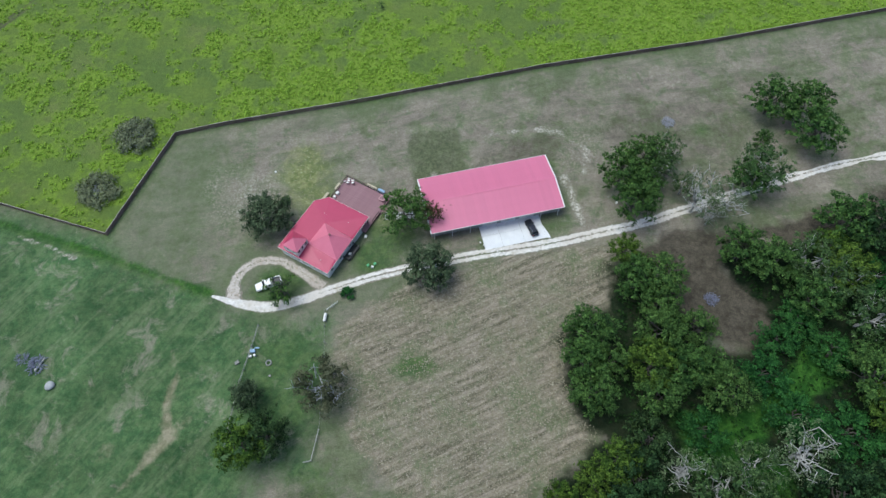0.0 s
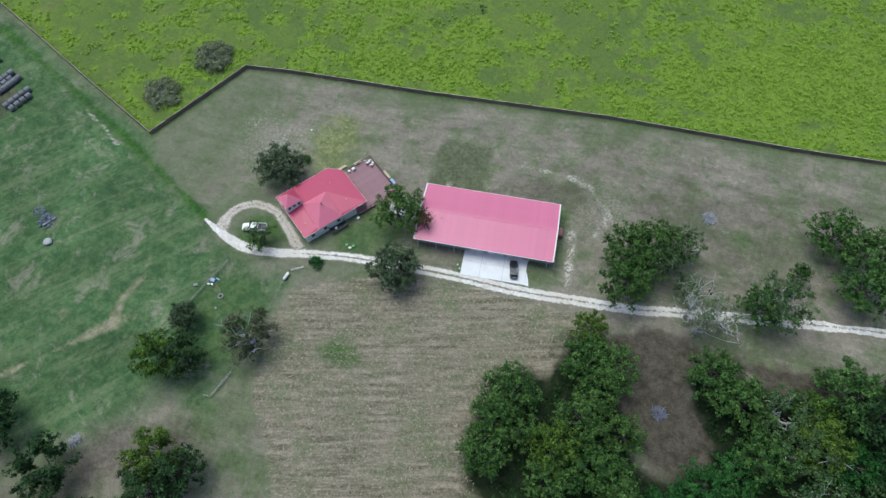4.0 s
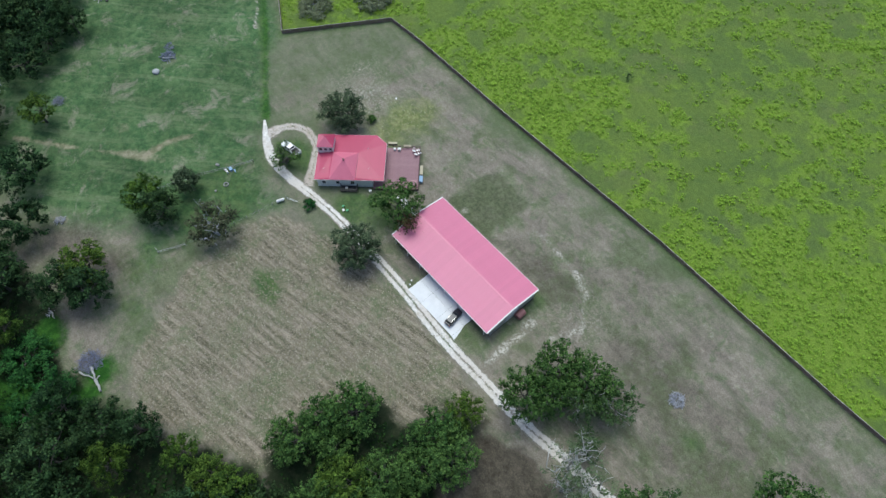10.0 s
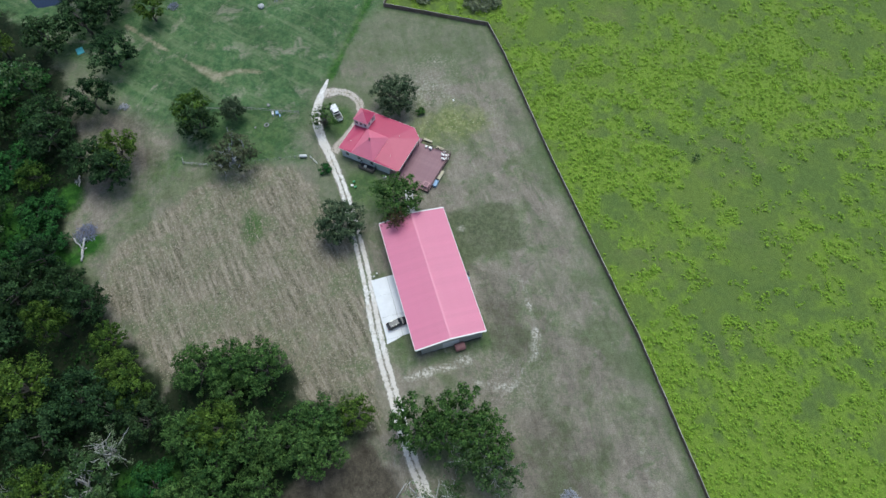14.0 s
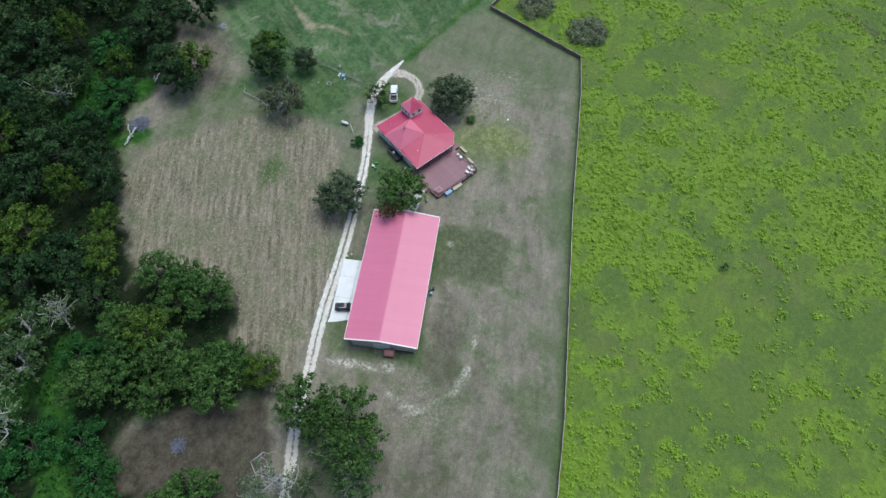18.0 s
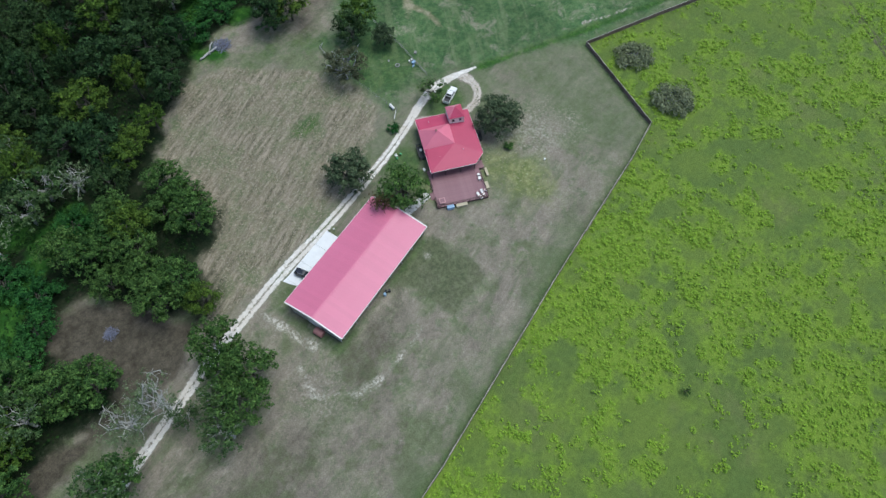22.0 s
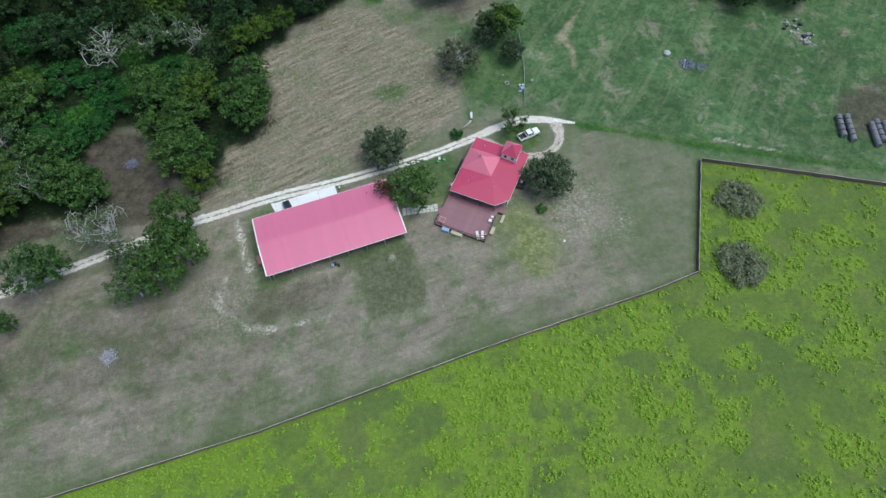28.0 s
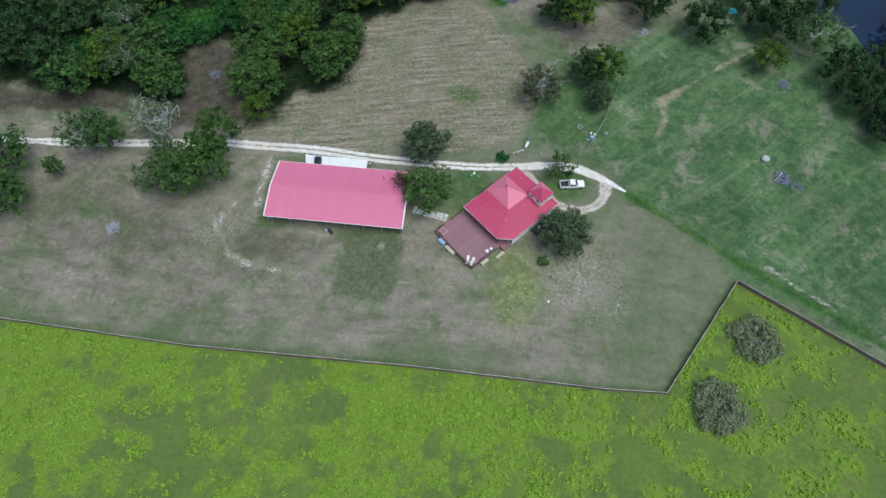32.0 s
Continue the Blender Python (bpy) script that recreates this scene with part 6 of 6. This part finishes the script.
    # barrels on the barn's north side
    for k, (a, b, mat) in enumerate(((17.4, 16.1, BLACK), (18.1, 16.3, BLUE), (16.8, 16.6, BLACK))):
        bm = bmesh.new()
        tube(bm, [(0, 0, 0), (0, 0, 0.3), (0, 0, 0.32), (0, 0, 0.6), (0, 0, 0.62), (0, 0, 0.9)], [0.3, 0.3, 0.32, 0.32, 0.3, 0.3], 16)
        tagged(part("barrel", bm, mat, None, m=BARN @ pose(a, b, 0), smooth=False), "dark plastic barrel beside the barn wall", "barrel", "barrels by the barn")
    # turquoise tarp under the trees
    n = 10
    verts = [(i * 0.3 - 1.35, j * 0.22 - 1.0, 0.12 + 0.28 * max(0, noise.noise(Vector((i * 0.4, j * 0.4, 3))) + 0.5) * (0 < i < n - 1) * (0 < j < n - 1)) for j in range(n) for i in range(n)]
    faces = [(j * n + i, j * n + i + 1, (j + 1) * n + i + 1, (j + 1) * n + i) for j in range(n - 1) for i in range(n - 1)]
    tarp = mesh_of("tarp", verts, faces, CYAN, True)
    ob = tagged(new("tarp", tarp), "crumpled turquoise tarp on the grass under trees", "tarp")
    ob.matrix_basis = pose(-68.5, -13.5, 0.0, 0, 0, 30)
    ob.modifiers.new("thick", "SOLIDIFY").thickness = 0.12


build_junk()


# ---- deck furniture ----
def build_deck_things():
    h = 0.62
    for i, (u, v, a) in enumerate(((24.5, 11.2, 200), (25.0, 10.2, 215))):
        t = thing("lounge_chair", "white and red striped lounge chair on the deck", "lounge chair", HOUSE @ pose(u, v, h, 0, 0, a), "lounge chairs")
        part("seat", boxes((-0.95, 0.35, -0.32, 0.32, 0.3, 0.4), bevel=0.03), WHITE, t)
        part("backrest", boxes((-0.05, 0.85, -0.32, 0.32, -0.04, 0.06), bevel=0.03), WHITE, t, m=pose(0.3, 0, 0.38, 0, -40, 0))
        for k in (-0.6, 0.0):
            part("stripe", boxes((k - 0.1, k + 0.1, -0.325, 0.325, 0.395, 0.41)), RUSTY, t, "red stripe")
        for x in (-0.85, 0.3):
            for y in (-0.28, 0.28):
                part("leg", boxes((x - 0.03, x + 0.03, y - 0.03, y + 0.03, 0, 0.3)), WHITE, t)
    def table(u, v, size, mat, label):
        t = thing("table", label, "table", HOUSE @ pose(u, v, h))
        part("tabletop", boxes((-size / 2, size / 2, -size / 2, size / 2, 0.7, 0.75), bevel=0.01), mat, t)
        part("inlay", boxes((-size * 0.36, size * 0.36, -size * 0.36, size * 0.36, 0.75, 0.765)), DECK, t)
        for x in (-1, 1):
            for y in (-1, 1):
                part("leg", boxes((x * size * 0.44 - 0.03, x * size * 0.44 + 0.03, y * size * 0.44 - 0.03, y * size * 0.44 + 0.03, 0, 0.7)), mat, t)
    table(24.3, 1.0, 1.5, PINKISH, "square faded pink table on the deck")
    table(24.0, 11.9, 0.5, WHITE, "small white side table on the deck")
    def chest(u, v, lu, lv, hh, mat, label, name, z=0.0):
        t = thing(name, label, name.replace("_", " "), HOUSE @ pose(u, v, z))
        part("box", boxes((-lu / 2, lu / 2, -lv / 2, lv / 2, 0, hh * 0.82), bevel=0.02), mat, t)
        part("lid", boxes((-lu / 2 - 0.04, lu / 2 + 0.04, -lv / 2 - 0.04, lv / 2 + 0.04, hh * 0.82, hh), bevel=0.02), mat, t)
    chest(26.15, 2.6, 0.8, 1.7, 0.95, BLUE, "pale blue storage box beside the deck", "storage_box")
    chest(26.15, 5.4, 0.75, 2.7, 0.75, TAN, "long tan bench box beside the deck", "bench_box")
    chest(22.2, 12.85, 1.9, 0.7, 0.7, TAN, "tan bench box at the deck's back edge", "bench_box")
    chest(18.3, 13.9, 2.3, 0.55, 0.6, TAN, "narrow tan bench by the house corner", "bench_box")
    chest(20.2, 11.5, 0.7, 0.6, 0.8, WHITE, "white armchair-sized box on the deck", "storage_box", h)
    chest(19.0, 11.6, 0.5, 0.5, 0.6, WHITE, "small white box on the deck", "storage_box", h)
    # path of pavers between deck and barn
    path = thing("pavement", "path of uneven grey pavers between deck and barn", "paver path", kind="structure")
    slab = done("paver", boxes((-0.42, 0.42, -0.3, 0.3, -0.03, 0.05), bevel=0.015), PAVER)
    for i in range(9):
        for j in range(3):
            x, y = -15.2 + i * 0.95 + random.uniform(-0.06, 0.06), 79.6 + j * 0.68 + 0.05 * i + random.uniform(-0.06, 0.06)
            part("paver", slab, PAVER, path, m=pose(x, y, random.uniform(-0.02, 0.01), random.uniform(-1, 1), random.uniform(-1, 1), random.uniform(-8, 8)))


build_deck_things()


# ---- bushes, brambles, weeds ----
def build_bush(x, y, r, high, leaves, label, seed, per=11, clumps=16, lobes=7, twigs=0):
    gen = np.random.default_rng(seed)
    b = thing("bush", label, "bush", pose(x, y, 0))
    p, q, ctr, big = crown_points(gen, r, 0.1, high, lobes, clumps, per, 0.2 + 0.03 * r)
    p[:, 2] = np.maximum(p[:, 2], 0.05)
    bm = bmesh.new()
    for e in ctr[gen.choice(len(ctr), min(14 + twigs, len(ctr)), replace=False)]:
        limb(bm, (gen.normal() * 0.2, gen.normal() * 0.2, -0.05), e, 0.05, 0.015, gen, 0.15, 5, 3)
    part("stem", bm, BARK if not twigs else STICKS, b)
    part("foliage", quads_of("foliage", leaf_quads(p, q, gen.uniform(0.13, 0.3, len(p)) * (0.7 + 0.06 * r), gen), leaves), leaves, b)


build_bush(-82.1, 103.5, 5.8, 1.6, LEAF_BUSH, "round grey half-dry bramble thicket in the pasture", 1, 8, 26, 32, 60)
build_bush(-87.3, 86.3, 5.8, 1.2, LEAF_BUSH, "low brownish bramble thicket in the pasture", 2, 8, 22, 32, 50)
build_bush(-40.2, 83.8, 1.1, 1.5, LEAF_OAK, "small round green bush on the back lawn", 3)
build_bush(-22.6, 59.3, 1.7, 1.6, LEAF_BRIGHT, "green bush beside the driveway", 4)
build_bush(-38.0, 58.0, 2.6, 2.0, LEAF_OAK, "low dark shrubs on the grass inside the turning loop", 9, 9, 10)
build_bush(-2.5, 83.5, 1.0, 1.0, LEAF_OAK, "low green shrub by the barn", 10)


def scatter(n, box_, keep, gen):
    x, y = gen.uniform(box_[0], box_[1], n), gen.uniform(box_[2], box_[3], n)
    ok = keep(x, y)
    return x[ok], y[ok]


def build_weeds():
    """Leafy weed plants, each a small dome of leaves, in drifts over the pasture."""
    gen = np.random.default_rng(40)

    def keep(x, y):
        d = weed_density(x, y) + 0.7 * wander(x, y, 0.8, 81) + gen.uniform(-0.09, 0.09, len(x))
        deep = depth_in(x, y, PASTURE)
        return (deep > 0.6) & ((d > 0.47) | (wander(x, y, 0.3, 85) > 0.16) | ((deep < 1.8) & (gen.random(len(x)) < 0.35)))

    x, y = scatter(84000, (-172, 150, 70, 246), keep, gen)
    n, per = len(x), 11
    r = gen.uniform(0.2, 0.66, (n, 1)) ** 1.15 * (0.75 + 0.6 * lattice(x * 0.25, y * 0.25, 5))[:, None]
    a, k = gen.uniform(0, math.tau, (n, per)), np.sqrt(gen.random((n, per)))
    dx, dy = np.cos(a) * k, np.sin(a) * k
    tall = r * gen.uniform(0.8, 1.5, (n, 1))
    c = np.stack([x[:, None] + dx * r, y[:, None] + dy * r, ground_height(x, y)[:, None] + 0.06 + tall * (1 - k ** 2) * gen.uniform(0.75, 1.1, (n, per))], -1)
    q = np.stack([dx * 0.7, dy * 0.7, np.full_like(dx, 1.0)], -1) + gen.normal(size=c.shape) * 0.3
    c, q = c.reshape(-1, 3), q.reshape(-1, 3)
    q /= np.linalg.norm(q, axis=1, keepdims=True)
    size = (gen.uniform(0.32, 0.56, (n, per)) * np.sqrt(r * 0.45)).ravel()
    me = quads_of("weeds", leaf_quads(c, q, size, gen), LEAF_WEED)
    tagged(new("weeds", me), "bright green leafy weed clumps across the pasture", "weeds", kind="stuff")


def build_straw():
    gen = np.random.default_rng(41)
    def keep(x, y):
        along_row = (-x * math.sin(radians(25)) + y * math.cos(radians(25))) + 1.5 * wander(x, y, 0.03, 5)
        row = np.cos(along_row * math.tau / 2.2)
        return (depth_in(x, y, STRAW) > 0.5) & (depth_in(x, y, WOODS) < -0.5) & (0.3 * row + 1.6 * gen.random(len(x)) + 2.0 * wander(x, y, 0.2, 15) > 0.85)
    x, y = scatter(80000, (-26, 48, 6, 75), keep, gen)
    c = np.stack([x, y, gen.uniform(0.03, 0.1, len(x))], -1)
    q = gen.normal(size=c.shape) * 0.25 + np.array([0, 0, 1.0])
    q /= np.linalg.norm(q, axis=1, keepdims=True)
    me = quads_of("straw", leaf_quads(c, q, gen.uniform(0.08, 0.26, len(c)), gen), STRAW_BITS)
    tagged(new("straw", me), "loose cut straw lying in mown rows", "straw", kind="stuff")


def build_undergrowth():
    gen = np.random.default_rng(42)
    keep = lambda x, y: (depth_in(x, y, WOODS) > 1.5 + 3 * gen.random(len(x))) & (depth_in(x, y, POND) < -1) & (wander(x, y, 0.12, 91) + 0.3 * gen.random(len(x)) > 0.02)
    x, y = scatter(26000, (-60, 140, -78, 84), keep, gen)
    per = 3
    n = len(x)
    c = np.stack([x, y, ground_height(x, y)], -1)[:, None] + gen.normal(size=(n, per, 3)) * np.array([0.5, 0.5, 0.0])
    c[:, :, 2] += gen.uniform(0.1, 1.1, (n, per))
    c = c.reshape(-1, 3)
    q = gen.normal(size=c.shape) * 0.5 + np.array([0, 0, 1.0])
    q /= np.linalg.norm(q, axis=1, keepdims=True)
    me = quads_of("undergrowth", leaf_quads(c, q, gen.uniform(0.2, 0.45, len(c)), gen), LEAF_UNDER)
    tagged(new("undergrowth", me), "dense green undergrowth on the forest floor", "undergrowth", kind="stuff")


def hanging_branch():
    """A bronze-leaved bough of the oak beside the house that hangs over the barn's roof."""
    gen = np.random.default_rng(77)
    world = Vector((-3.6, 77.4, 6.6))
    inv = mid_tree.matrix_basis.inverted()
    end = inv @ world
    start = inv @ Vector((-9.6, 77.6, 5.0))
    bm = bmesh.new()
    limb(bm, tuple(start), tuple(end), 0.14, 0.04, gen, 0.08, 6, 5)
    bough = part("bough", bm, BARK, mid_tree)
    c = np.array(end) + gen.normal(size=(420, 3)) * np.array([1.0, 1.0, 0.45])
    q = gen.normal(size=c.shape) + np.array([0, 0, 0.8])
    q /= np.linalg.norm(q, axis=1, keepdims=True)
    part("bough_leaves", quads_of("bough_leaves", leaf_quads(c, q, gen.uniform(0.12, 0.34, len(c)), gen), LEAF_BRONZE), LEAF_BRONZE, bough, "bronze-brown leaves")


hanging_branch()
build_weeds()
build_straw()
build_undergrowth()
